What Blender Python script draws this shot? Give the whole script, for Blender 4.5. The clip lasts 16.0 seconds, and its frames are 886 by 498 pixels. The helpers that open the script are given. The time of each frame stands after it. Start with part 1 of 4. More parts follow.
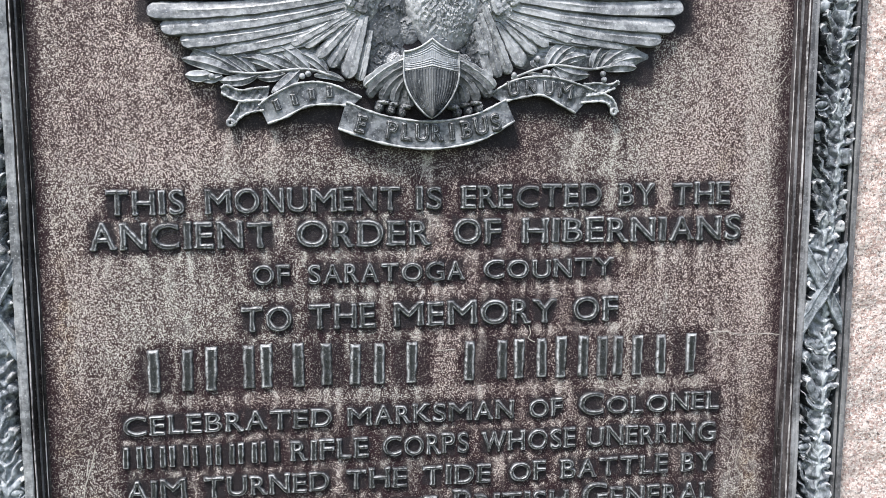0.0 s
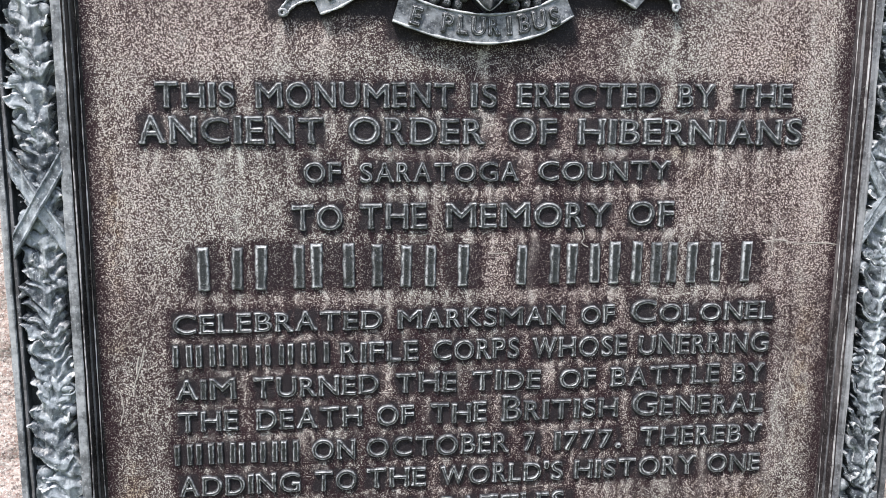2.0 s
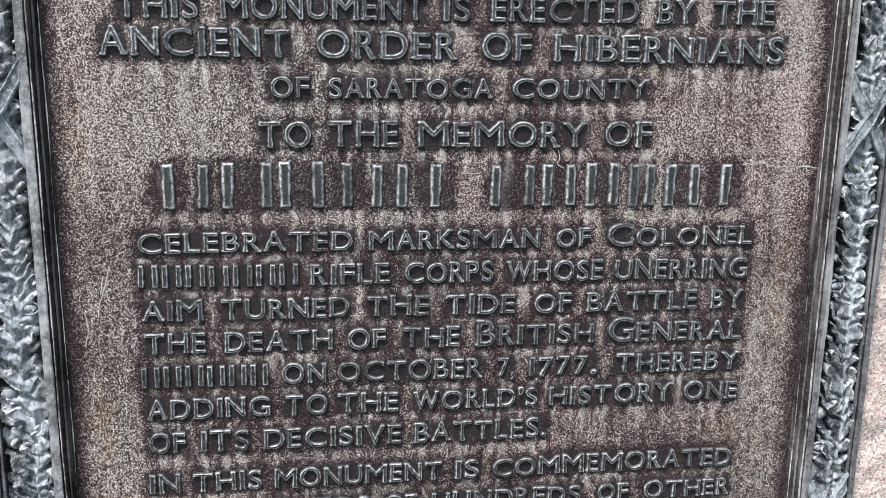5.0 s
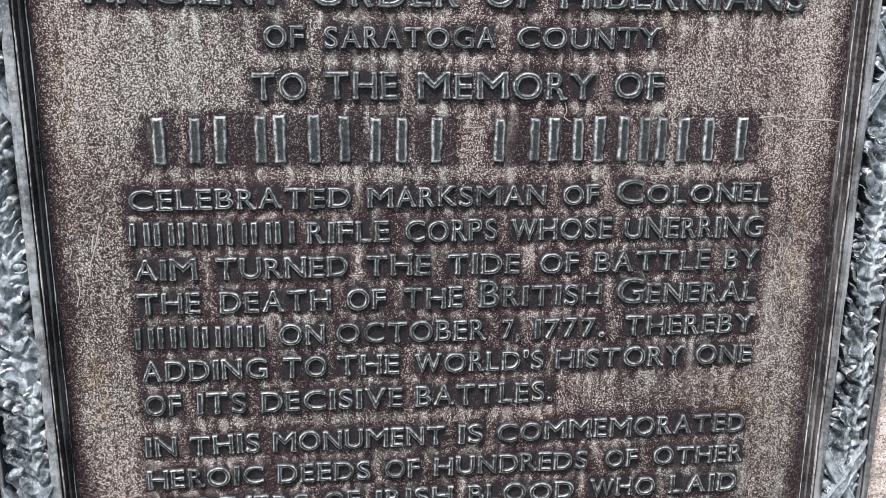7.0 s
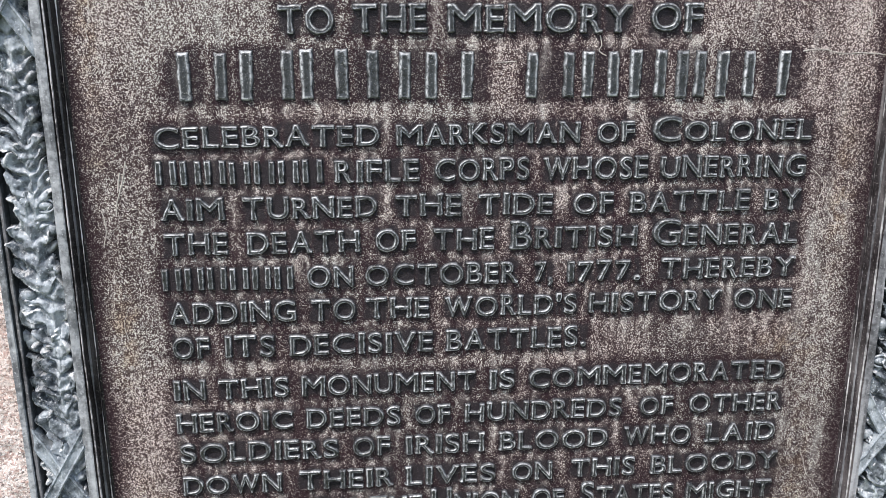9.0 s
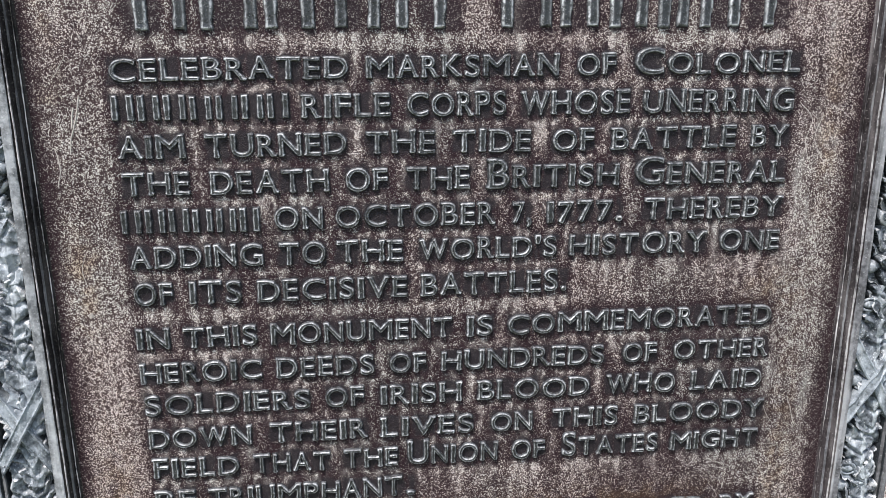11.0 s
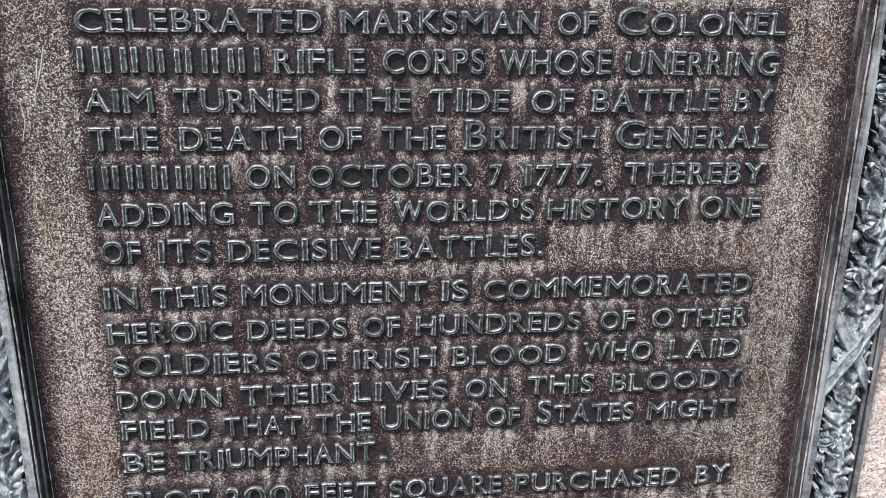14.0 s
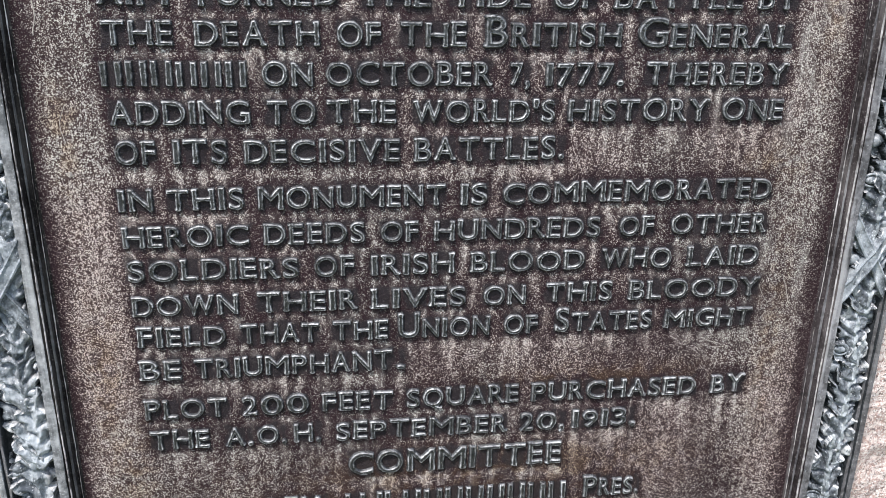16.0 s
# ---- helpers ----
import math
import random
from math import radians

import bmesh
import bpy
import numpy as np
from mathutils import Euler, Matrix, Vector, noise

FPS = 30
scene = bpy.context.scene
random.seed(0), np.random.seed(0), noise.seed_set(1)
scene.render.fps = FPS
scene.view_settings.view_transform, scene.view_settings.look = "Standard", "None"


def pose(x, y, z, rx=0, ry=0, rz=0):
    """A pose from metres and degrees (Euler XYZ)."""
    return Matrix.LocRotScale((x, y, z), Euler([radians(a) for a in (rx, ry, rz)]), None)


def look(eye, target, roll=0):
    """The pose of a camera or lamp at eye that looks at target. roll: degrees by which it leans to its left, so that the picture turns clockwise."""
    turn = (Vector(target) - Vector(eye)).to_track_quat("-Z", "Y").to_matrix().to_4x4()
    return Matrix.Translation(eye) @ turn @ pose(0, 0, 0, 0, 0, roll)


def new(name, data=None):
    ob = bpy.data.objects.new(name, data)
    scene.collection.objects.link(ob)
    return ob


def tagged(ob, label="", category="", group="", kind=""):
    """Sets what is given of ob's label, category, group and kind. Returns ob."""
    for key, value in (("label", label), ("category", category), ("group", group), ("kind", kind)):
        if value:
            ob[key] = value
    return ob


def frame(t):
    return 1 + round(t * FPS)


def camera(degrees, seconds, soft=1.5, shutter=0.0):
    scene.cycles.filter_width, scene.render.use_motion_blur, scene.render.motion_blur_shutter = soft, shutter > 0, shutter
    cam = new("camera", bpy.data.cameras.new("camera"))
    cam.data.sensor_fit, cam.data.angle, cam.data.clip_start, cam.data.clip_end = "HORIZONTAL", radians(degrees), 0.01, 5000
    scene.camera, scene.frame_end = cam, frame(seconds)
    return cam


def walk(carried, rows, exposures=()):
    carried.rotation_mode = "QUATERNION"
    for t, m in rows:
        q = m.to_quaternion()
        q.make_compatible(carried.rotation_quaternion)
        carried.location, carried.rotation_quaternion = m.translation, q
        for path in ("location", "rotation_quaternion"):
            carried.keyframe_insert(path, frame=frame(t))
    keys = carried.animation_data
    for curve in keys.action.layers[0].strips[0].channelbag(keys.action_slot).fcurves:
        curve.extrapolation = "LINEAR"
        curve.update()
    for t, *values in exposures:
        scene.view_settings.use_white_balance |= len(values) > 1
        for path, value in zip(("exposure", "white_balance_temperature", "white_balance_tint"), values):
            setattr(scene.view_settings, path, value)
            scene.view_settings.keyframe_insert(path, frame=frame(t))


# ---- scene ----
cam = camera(54.0, 16.0, soft=0.88)
PATH = [
    (0, (-0.116, -0.746, 1.626), (0.195, 1.215, 1.384), 0.0),
    (0.5, (-0.127, -0.747, 1.614), (0.168, 1.216, 1.37), 0.1),
    (1, (-0.135, -0.743, 1.604), (0.152, 1.217, 1.331), 0.3),
    (1.5, (-0.146, -0.734, 1.589), (0.139, 1.221, 1.274), 0.5),
    (2, (-0.151, -0.731, 1.577), (0.135, 1.218, 1.233), 0.5),
    (2.5, (-0.145, -0.729, 1.564), (0.143, 1.216, 1.201), 0.6),
    (3, (-0.148, -0.724, 1.555), (0.146, 1.218, 1.18), 0.8),
    (3.5, (-0.147, -0.728, 1.553), (0.145, 1.212, 1.164), 0.7),
    (4, (-0.138, -0.731, 1.547), (0.158, 1.207, 1.15), 0.7),
    (6.5, (-0.122, -0.708, 1.521), (0.17, 1.216, 1.06), 0.7),
    (7, (-0.111, -0.704, 1.517), (0.138, 1.222, 1.037), 0.4),
    (7.5, (-0.104, -0.721, 1.509), (0.1, 1.207, 1.018), 0.1),
    (8, (-0.099, -0.722, 1.502), (0.082, 1.209, 1.011), 0.0),
    (8.5, (-0.099, -0.7, 1.488), (0.083, 1.228, 0.988), 0.0),
    (9, (-0.114, -0.695, 1.482), (0.075, 1.225, 0.954), -0.2),
    (9.5, (-0.108, -0.689, 1.47), (0.092, 1.224, 0.924), -0.2),
    (9.7, (-0.108, -0.684, 1.466), (0.105, 1.224, 0.904), -0.1),
    (11.8, (-0.08, -0.664, 1.437), (0.126, 1.238, 0.853), -0.7),
    (12, (-0.072, -0.657, 1.441), (0.122, 1.239, 0.835), -0.5),
    (12.5, (-0.066, -0.658, 1.438), (0.145, 1.233, 0.821), 0.2),
    (13, (-0.069, -0.663, 1.433), (0.16, 1.227, 0.818), 0.7),
    (13.5, (-0.079, -0.668, 1.436), (0.149, 1.223, 0.825), 0.6),
    (14, (-0.085, -0.668, 1.426), (0.143, 1.22, 0.808), 0.6),
    (14.5, (-0.093, -0.668, 1.41), (0.144, 1.212, 0.769), 0.6),
    (15, (-0.095, -0.671, 1.395), (0.154, 1.199, 0.732), 0.5),
    (15.5, (-0.102, -0.671, 1.391), (0.156, 1.19, 0.706), 0.8),
    (16, (-0.111, -0.671, 1.378), (0.143, 1.184, 0.676), 0.7),
]
walk(cam, [(t, look(eye, target, roll)) for t, eye, target, roll in PATH])

# ---- world, sun, exposure ----
world = bpy.data.worlds.new("overcast_sky")
scene.world = world
world.use_nodes = True
wn = world.node_tree
sky = wn.nodes.new("ShaderNodeTexSky")
sky.sky_type = "NISHITA"
sky.sun_disc = False
sky.sun_elevation = radians(62)
sky.sun_rotation = radians(200)
sky.air_density, sky.dust_density, sky.ozone_density = 1.0, 2.0, 1.0
wn.links.new(sky.outputs[0], wn.nodes["Background"].inputs[0])
wn.nodes["Background"].inputs[1].default_value = 0.147
sun_data = bpy.data.lights.new("sun", "SUN")
sun_data.energy, sun_data.angle, sun_data.color = 3.75, radians(7), (1.0, 0.97, 0.962)
sun = new("sun", sun_data)
sun.matrix_world = look((-1.5, -1.85, 5.7), (0, 0, 1.3))
scene.view_settings.exposure = 0.64

# ---- materials ----


def nodes_of(name):
    m = bpy.data.materials.new(name)
    m.use_nodes = True
    return m, m.node_tree, m.node_tree.nodes["Principled BSDF"]


class Net:
    """Short names for the nodes of one material."""

    def __init__(self, tree):
        self.t = tree
        self.p = tree.nodes.new("ShaderNodeNewGeometry").outputs["Position"]

    def link(self, a, b):
        self.t.links.new(a, b)

    def put(self, socket, v):
        if hasattr(v, "node"):
            self.link(v, socket)
        else:
            socket.default_value = v

    def stretch(self, sx, sy, sz):
        n = self.t.nodes.new("ShaderNodeMapping")
        n.inputs["Scale"].default_value = (sx, sy, sz)
        self.link(self.p, n.inputs["Vector"])
        return n.outputs[0]

    def noise(self, scale, detail=2.0, rough=0.5, where=None):
        n = self.t.nodes.new("ShaderNodeTexNoise")
        self.link(where or self.p, n.inputs["Vector"])
        n.inputs["Scale"].default_value, n.inputs["Detail"].default_value, n.inputs["Roughness"].default_value = scale, detail, rough
        return n.outputs["Fac"]

    def cells(self, scale, where=None):
        n = self.t.nodes.new("ShaderNodeTexVoronoi")
        self.link(where or self.p, n.inputs["Vector"])
        n.inputs["Scale"].default_value = scale
        return n.outputs

    def math(self, op, a, b=0.0):
        n = self.t.nodes.new("ShaderNodeMath")
        n.operation = op
        self.put(n.inputs[0], a)
        self.put(n.inputs[1], b)
        return n.outputs[0]

    def span(self, v, lo, hi, to_lo=0.0, to_hi=1.0):
        n = self.t.nodes.new("ShaderNodeMapRange")
        n.interpolation_type = "SMOOTHSTEP"
        self.put(n.inputs["Value"], v)
        self.put(n.inputs["From Min"], lo)
        self.put(n.inputs["From Max"], hi)
        self.put(n.inputs["To Min"], to_lo)
        self.put(n.inputs["To Max"], to_hi)
        return n.outputs[0]

    def mix(self, f, a, b):
        n = self.t.nodes.new("ShaderNodeMix")
        n.data_type = "RGBA"
        self.put(n.inputs[0], f)
        self.put(n.inputs[6], (*a, 1) if isinstance(a, tuple) else a)
        self.put(n.inputs[7], (*b, 1) if isinstance(b, tuple) else b)
        return n.outputs[2]

    def attribute(self, name):
        n = self.t.nodes.new("ShaderNodeAttribute")
        n.attribute_name = name
        return n.outputs["Fac"]

    def bump(self, h, depth, strength=1.0):
        n = self.t.nodes.new("ShaderNodeBump")
        n.inputs["Distance"].default_value, n.inputs["Strength"].default_value = depth, strength
        self.link(h, n.inputs["Height"])
        return n.outputs[0]


def field_bronze():
    """Brown cast bronze, pebbled, weathered pale in grains, darker where patina and shade are painted in."""
    m, t, b = nodes_of("field_bronze")
    n = Net(t)
    grain = n.math("ADD", n.math("MULTIPLY", n.noise(1180, 1.0, 0.5), 0.78), n.math("MULTIPLY", n.noise(560, 1.0), 0.22))
    fine = n.noise(2600, 1.0)
    cloud = n.noise(9, 4.0, 0.6)
    runs = n.noise(1.0, 5.0, 0.65, n.stretch(110, 20, 7.5))
    pale = n.attribute("weather_and_shade")
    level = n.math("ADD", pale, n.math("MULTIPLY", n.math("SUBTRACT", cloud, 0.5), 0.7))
    level = n.math("ADD", level, n.math("MULTIPLY", n.math("SUBTRACT", runs, 0.5), 0.6))
    level = n.math("ADD", level, n.math("MULTIPLY", n.math("SUBTRACT", n.noise(150, 4.0, 0.6), 0.5), 0.7))
    level = n.math("MINIMUM", level, 0.86)
    cut = n.span(level, 0.0, 1.0, 0.607, 0.478)
    speck = n.span(grain, n.math("SUBTRACT", cut, 0.055), n.math("ADD", cut, 0.065))
    speck = n.math("MULTIPLY", speck, n.span(level, 0.0, 0.6, 0.35, 1.0))
    green = n.span(n.noise(5, 3.0), 0.42, 0.6)
    light = n.mix(green, (0.6, 0.505, 0.46), (0.55, 0.53, 0.48))
    light = n.mix(n.span(n.noise(14, 3.0), 0.64, 0.76), light, (0.42, 0.34, 0.25))
    light = n.mix(n.span(fine, 0.5, 0.66, 0.0, 0.7), light, (0.84, 0.785, 0.72))
    light = n.mix(n.span(n.noise(1000, 1.0), 0.52, 0.63, 0.0, 0.75), light, (0.11, 0.08, 0.072))
    dark = n.mix(n.noise(22, 3.0), (0.0135, 0.006, 0.0088), (0.034, 0.0168, 0.0205))
    dark = n.mix(n.span(fine, 0.55, 0.75, 0.0, 0.3), dark, (0.13, 0.1, 0.095))
    dark = n.mix(n.span(level, 0.15, 0.86, 0.0, 0.54), dark, n.mix(n.noise(40, 3.0), (0.122, 0.078, 0.07), (0.15, 0.108, 0.095)))
    wash = n.math("MULTIPLY", n.attribute("runoff"), n.span(n.math("ADD", n.math("MULTIPLY", fine, 0.5), n.math("MULTIPLY", n.noise(320, 3.0, 0.6), 0.5)), 0.4, 0.58))
    light = n.mix(n.math("MULTIPLY", wash, 0.8), light, (0.66, 0.675, 0.62))
    speck = n.math("MAXIMUM", speck, n.math("MULTIPLY", wash, 0.75))
    rust = n.math("MULTIPLY", n.attribute("rust"), n.span(n.noise(90, 4.0, 0.6), 0.38, 0.62))
    light = n.mix(n.math("MULTIPLY", rust, 0.5), light, (0.47, 0.33, 0.2))
    dark = n.mix(n.math("MULTIPLY", rust, 0.4), dark, (0.085, 0.048, 0.024))
    # dark film close to letters and emblem, with shade painted in
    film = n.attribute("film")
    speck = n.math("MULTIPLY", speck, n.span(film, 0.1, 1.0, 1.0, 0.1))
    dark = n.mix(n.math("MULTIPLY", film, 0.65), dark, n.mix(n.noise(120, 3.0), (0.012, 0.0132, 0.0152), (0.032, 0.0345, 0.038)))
    n.link(n.mix(speck, dark, light), b.inputs["Base Color"])
    n.link(n.span(speck, 0, 1, 0.48, 0.72), b.inputs["Roughness"])
    b.inputs["Specular IOR Level"].default_value = 0.16
    n.link(n.bump(grain, 0.0009, 0.9), b.inputs["Normal"])
    return m


def relief_bronze(name, low, high, worn, rough=0.5, streak=0.0, gloss=0.5, onset=0.42):
    """Weathered blue-grey bronze: a mottled film over darker metal, with rubbed flecks."""
    m, t, b = nodes_of(name)
    n = Net(t)
    mottle = n.noise(70, 4.0, 0.65)
    large = n.noise(13, 3.0)
    f = n.math("ADD", n.math("MULTIPLY", mottle, 0.65), n.math("MULTIPLY", large, 0.5))
    f = n.math("ADD", f, n.math("MULTIPLY", n.math("SUBTRACT", n.noise(240, 3.0, 0.6), 0.5), 0.5))
    c = n.mix(n.span(f, onset, onset + 0.32), low, high)
    if streak:
        runs = n.noise(1.0, 3.0, 0.55, n.stretch(130, 30, 7))
        c = n.mix(n.span(runs, 0.5, 0.68, 0.0, streak), c, worn)
    c = n.mix(n.span(n.noise(620, 2.0), 0.6, 0.74, 0.0, 0.6), c, worn)
    c = n.mix(n.span(n.noise(170, 3.0), 0.6, 0.75, 0.0, 0.5), c, low)
    n.link(c, b.inputs["Base Color"])
    b.inputs["Specular IOR Level"].default_value = gloss
    n.link(n.span(mottle, 0.3, 0.7, rough - 0.1, rough + 0.16), b.inputs["Roughness"])
    n.link(n.bump(n.noise(420, 3.0), 0.0006, 0.7), b.inputs["Normal"])
    return m


def letter_bronze():
    """Cast letters: dark grey metal, with a pale film and painted highlights along the arrises, and a pale film round
    the feet.
    """
    m, t, b = nodes_of("letter_bronze")
    n = Net(t)
    mottle = n.math("ADD", n.math("MULTIPLY", n.noise(230, 3.0, 0.6), 0.6), n.math("MULTIPLY", n.noise(900, 2.0), 0.4))
    face = n.mix(n.span(mottle, 0.38, 0.64), (0.007, 0.0076, 0.009), (0.026, 0.0285, 0.033))
    face = n.mix(n.span(n.noise(1300, 1.0), 0.66, 0.74, 0.0, 0.7), face, (0.5, 0.5, 0.49))
    # pale film and edge highlights, both put into the colour
    rub_shine = n.math("MULTIPLY", n.attribute("rub_shine"), n.span(mottle, 0.40, 0.56, 0.12, 0.95))
    rub_shine = n.math("MULTIPLY", rub_shine, n.span(t.nodes.new("ShaderNodeObjectInfo").outputs["Random"], 0.0, 0.7, 0.5, 1.0))
    pale = n.mix(n.noise(60, 3.0), (0.64, 0.66, 0.675), (0.88, 0.88, 0.875))
    n.link(n.mix(rub_shine, face, pale), b.inputs["Base Color"])
    n.link(n.span(mottle, 0.3, 0.7, 0.26, 0.48), b.inputs["Roughness"])
    b.inputs["Specular IOR Level"].default_value = 0.8
    n.link(n.bump(n.noise(620, 3.0), 0.0006, 0.6), b.inputs["Normal"])
    return m


def granite():
    m, t, b = nodes_of("pink_granite")
    n = Net(t)
    c = n.mix(n.span(n.noise(260, 2.0), 0.36, 0.62), (0.46, 0.32, 0.28), (0.72, 0.62, 0.57))
    c = n.mix(n.span(n.noise(560, 2.0), 0.54, 0.63, 0.0, 0.85), c, (0.9, 0.85, 0.8))
    c = n.mix(n.span(n.noise(420, 2.0, 0.6, n.stretch(1.0, 1.3, 0.9)), 0.57, 0.64, 0.0, 0.85), c, (0.13, 0.1, 0.095))
    c = n.mix(n.span(n.noise(7, 3.0), 0.4, 0.7, 0.0, 0.35), c, (0.5, 0.37, 0.31))
    n.link(c, b.inputs["Base Color"])
    b.inputs["Roughness"].default_value = 0.8
    n.link(n.bump(n.noise(190, 4.0, 0.65), 0.003, 0.8), b.inputs["Normal"])
    return m


def turf():
    m, t, b = nodes_of("turf")
    n = Net(t)
    c = n.mix(n.noise(30, 5.0), (0.035, 0.06, 0.018), (0.1, 0.12, 0.045))
    n.link(n.mix(n.span(n.noise(0.7, 4.0), 0.4, 0.7, 0.0, 0.6), c, (0.12, 0.1, 0.06)), b.inputs["Base Color"])
    b.inputs["Roughness"].default_value = 0.9
    n.link(n.bump(n.noise(90, 4.0), 0.02), b.inputs["Normal"])
    return m


FIELD = field_bronze()
LETTER = letter_bronze()
PLUME = relief_bronze("plumage_bronze", (0.15, 0.156, 0.166), (0.43, 0.44, 0.448), (0.8, 0.79, 0.77), 0.4)
SCROLL = relief_bronze("scroll_bronze", (0.035, 0.038, 0.044), (0.25, 0.264, 0.278), (0.52, 0.53, 0.53), 0.45)
# darker plumage tone: dark feathers, and shade painted in their creases
DARK_PLUME_SHADE = relief_bronze("plumage_dark_shade_bronze", (0.055, 0.058, 0.063), (0.2, 0.209, 0.217), (0.36, 0.37, 0.37), 0.5)
# the shield's own bronze, also painted shade in the eagle's hollows
SHIELD_AND_SHADE = relief_bronze("shield_and_shade_bronze", (0.02, 0.022, 0.025), (0.085, 0.092, 0.1), (0.4, 0.41, 0.41), 0.4, 0.3)
LAUREL = relief_bronze("laurel_bronze", (0.07, 0.075, 0.084), (0.37, 0.386, 0.405), (0.5, 0.51, 0.51), 0.45)
EDGE = relief_bronze("pale_edge_bronze", (0.2, 0.205, 0.21), (0.6, 0.61, 0.61), (0.78, 0.78, 0.77), 0.4)
LEAF = relief_bronze("border_leaf_bronze", (0.06, 0.068, 0.078), (0.31, 0.34, 0.363), (0.74, 0.77, 0.78), 0.42, 0.35, 0.35)
DARK_LEAF = relief_bronze("dark_leaf_bronze", (0.038, 0.042, 0.049), (0.24, 0.262, 0.284), (0.72, 0.76, 0.77), 0.42, 0.3, 0.3)
# paler tone for the midribs of the right-hand leaves
PALE_RIB = relief_bronze("pale_rib_bronze", (0.17, 0.186, 0.196), (0.44, 0.475, 0.49), (0.74, 0.78, 0.79), 0.45, 0.3, 0.3)
# dark border ground, also shade painted into grooves and leaf clefts
TROUGH_SHADE = relief_bronze("border_ground_shade_bronze", (0.016, 0.018, 0.02), (0.05, 0.055, 0.06), (0.16, 0.17, 0.17), 0.5, 0.0, 0.2)
RAIL = relief_bronze("border_rail_bronze", (0.06, 0.057, 0.06), (0.165, 0.161, 0.167), (0.42, 0.42, 0.41), 0.5, 0.35)
# paler rail tone, used on the left side
PALE_RAIL = relief_bronze("pale_rail_bronze", (0.1, 0.103, 0.108), (0.36, 0.368, 0.375), (0.6, 0.61, 0.61), 0.5, 0.4)
MID_RAIL = relief_bronze("streaked_rail_bronze", (0.06, 0.058, 0.061), (0.215, 0.213, 0.222), (0.5, 0.5, 0.5), 0.5, 0.5)
# one cove bronze in two tones: shaded for the left, lit for the right
SHADED_COVE = relief_bronze("shaded_cove_bronze", (0.012, 0.0105, 0.0105), (0.044, 0.038, 0.037), (0.26, 0.23, 0.21), 0.5, 0.25, 0.2)
LIT_COVE = relief_bronze("lit_cove_bronze", (0.018, 0.0145, 0.015), (0.066, 0.055, 0.057), (0.36, 0.33, 0.32), 0.5, 0.35, 0.2)
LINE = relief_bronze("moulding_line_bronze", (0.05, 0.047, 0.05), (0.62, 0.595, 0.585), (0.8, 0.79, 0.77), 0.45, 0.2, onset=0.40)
GRANITE = granite()
TURF = turf()

# ---- geometry helpers ----
MID = -0.0035          # the plaque's centre line
FIELD_Y = 0.003        # the sunk field; raised lettering ends at y = 0
LOW, HIGH = 0.66, 1.96  # the plaque's foot and head


def mesh_of(name, verts, faces, mats, smooth=40, picks=None):
    me = bpy.data.meshes.new(name)
    me.from_pydata([tuple(v) for v in verts], [], [tuple(f) for f in faces])
    for m in mats:
        me.materials.append(m)
    if picks is not None:
        me.polygons.foreach_set("material_index", picks)
    if smooth:
        me.polygons.foreach_set("use_smooth", [True] * len(me.polygons))
        me.set_sharp_from_angle(angle=radians(smooth))
    me.update()
    return me


def under(ob, parent):
    ob.parent = parent
    if parent.type == "EMPTY" and parent.parent is None:
        ob.matrix_parent_inverse = Matrix.Translation(-parent.location)
    return ob


def part(name, me, parent, label=""):
    return tagged(under(new(name, me), parent), label)


def sheet(u, v, h, closed=True, sink=0.0015):
    """Verts and faces of a raised patch: u across, v up, h out of the field, with its rim let down into the field."""
    if closed:
        u, v = np.pad(u, 1, "edge"), np.pad(v, 1, "edge")
        h = np.pad(h, 1, "constant", constant_values=-sink)
    r, c = u.shape
    verts = np.stack([u, FIELD_Y - h, v], -1).reshape(-1, 3)
    i = np.arange(r * c).reshape(r, c)
    faces = np.stack([i[:-1, :-1], i[:-1, 1:], i[1:, 1:], i[1:, :-1]], -1).reshape(-1, 4)
    return verts, faces


def smooth_line(points, n):
    """n places along a curve that glides through the given ones."""
    p = np.array(points, float)
    p = np.vstack([2 * p[0] - p[1], p, 2 * p[-1] - p[-2]])
    out = []
    for s in np.linspace(0, len(points) - 1 - 1e-9, n):
        k = int(s)
        f = s - k
        a, b, c, d = p[k:k + 4]
        out.append(0.5 * (2 * b + (c - a) * f + (2 * a - 5 * b + 4 * c - d) * f * f + (3 * b - a - 3 * c + d) * f ** 3))
    return np.array(out)


def tube(line, h, radius, sides=7):
    """Verts and faces of a round bead along a line on the plaque, its axis h out of the field."""
    line = np.array(line)
    h = np.broadcast_to(h, len(line))
    radius = np.broadcast_to(radius, len(line))
    d = np.gradient(line, axis=0)
    d /= np.linalg.norm(d, axis=1)[:, None] + 1e-12
    nrm = np.stack([-d[:, 1], d[:, 0]], 1)
    verts, faces = [], []
    for k in range(len(line)):
        for a in np.linspace(0, 2 * math.pi, sides, endpoint=False):
            q = line[k] + nrm[k] * math.cos(a) * radius[k]
            verts.append((q[0], FIELD_Y - h[k] - math.sin(a) * radius[k], q[1]))
    for k in range(len(line) - 1):
        for a in range(sides):
            b = (a + 1) % sides
            faces.append((k * sides + a, k * sides + b, (k + 1) * sides + b, (k + 1) * sides + a))
    faces.append(tuple(range(sides))[::-1])
    faces.append(tuple((len(line) - 1) * sides + a for a in range(sides)))
    return verts, faces


def joined(pieces):
    """One list of verts and faces out of several."""
    verts, faces = [], []
    for v, f in pieces:
        o = len(verts)
        verts += [tuple(q) for q in v]
        faces += [tuple(int(i) + o for i in q) for q in f]
    return verts, faces


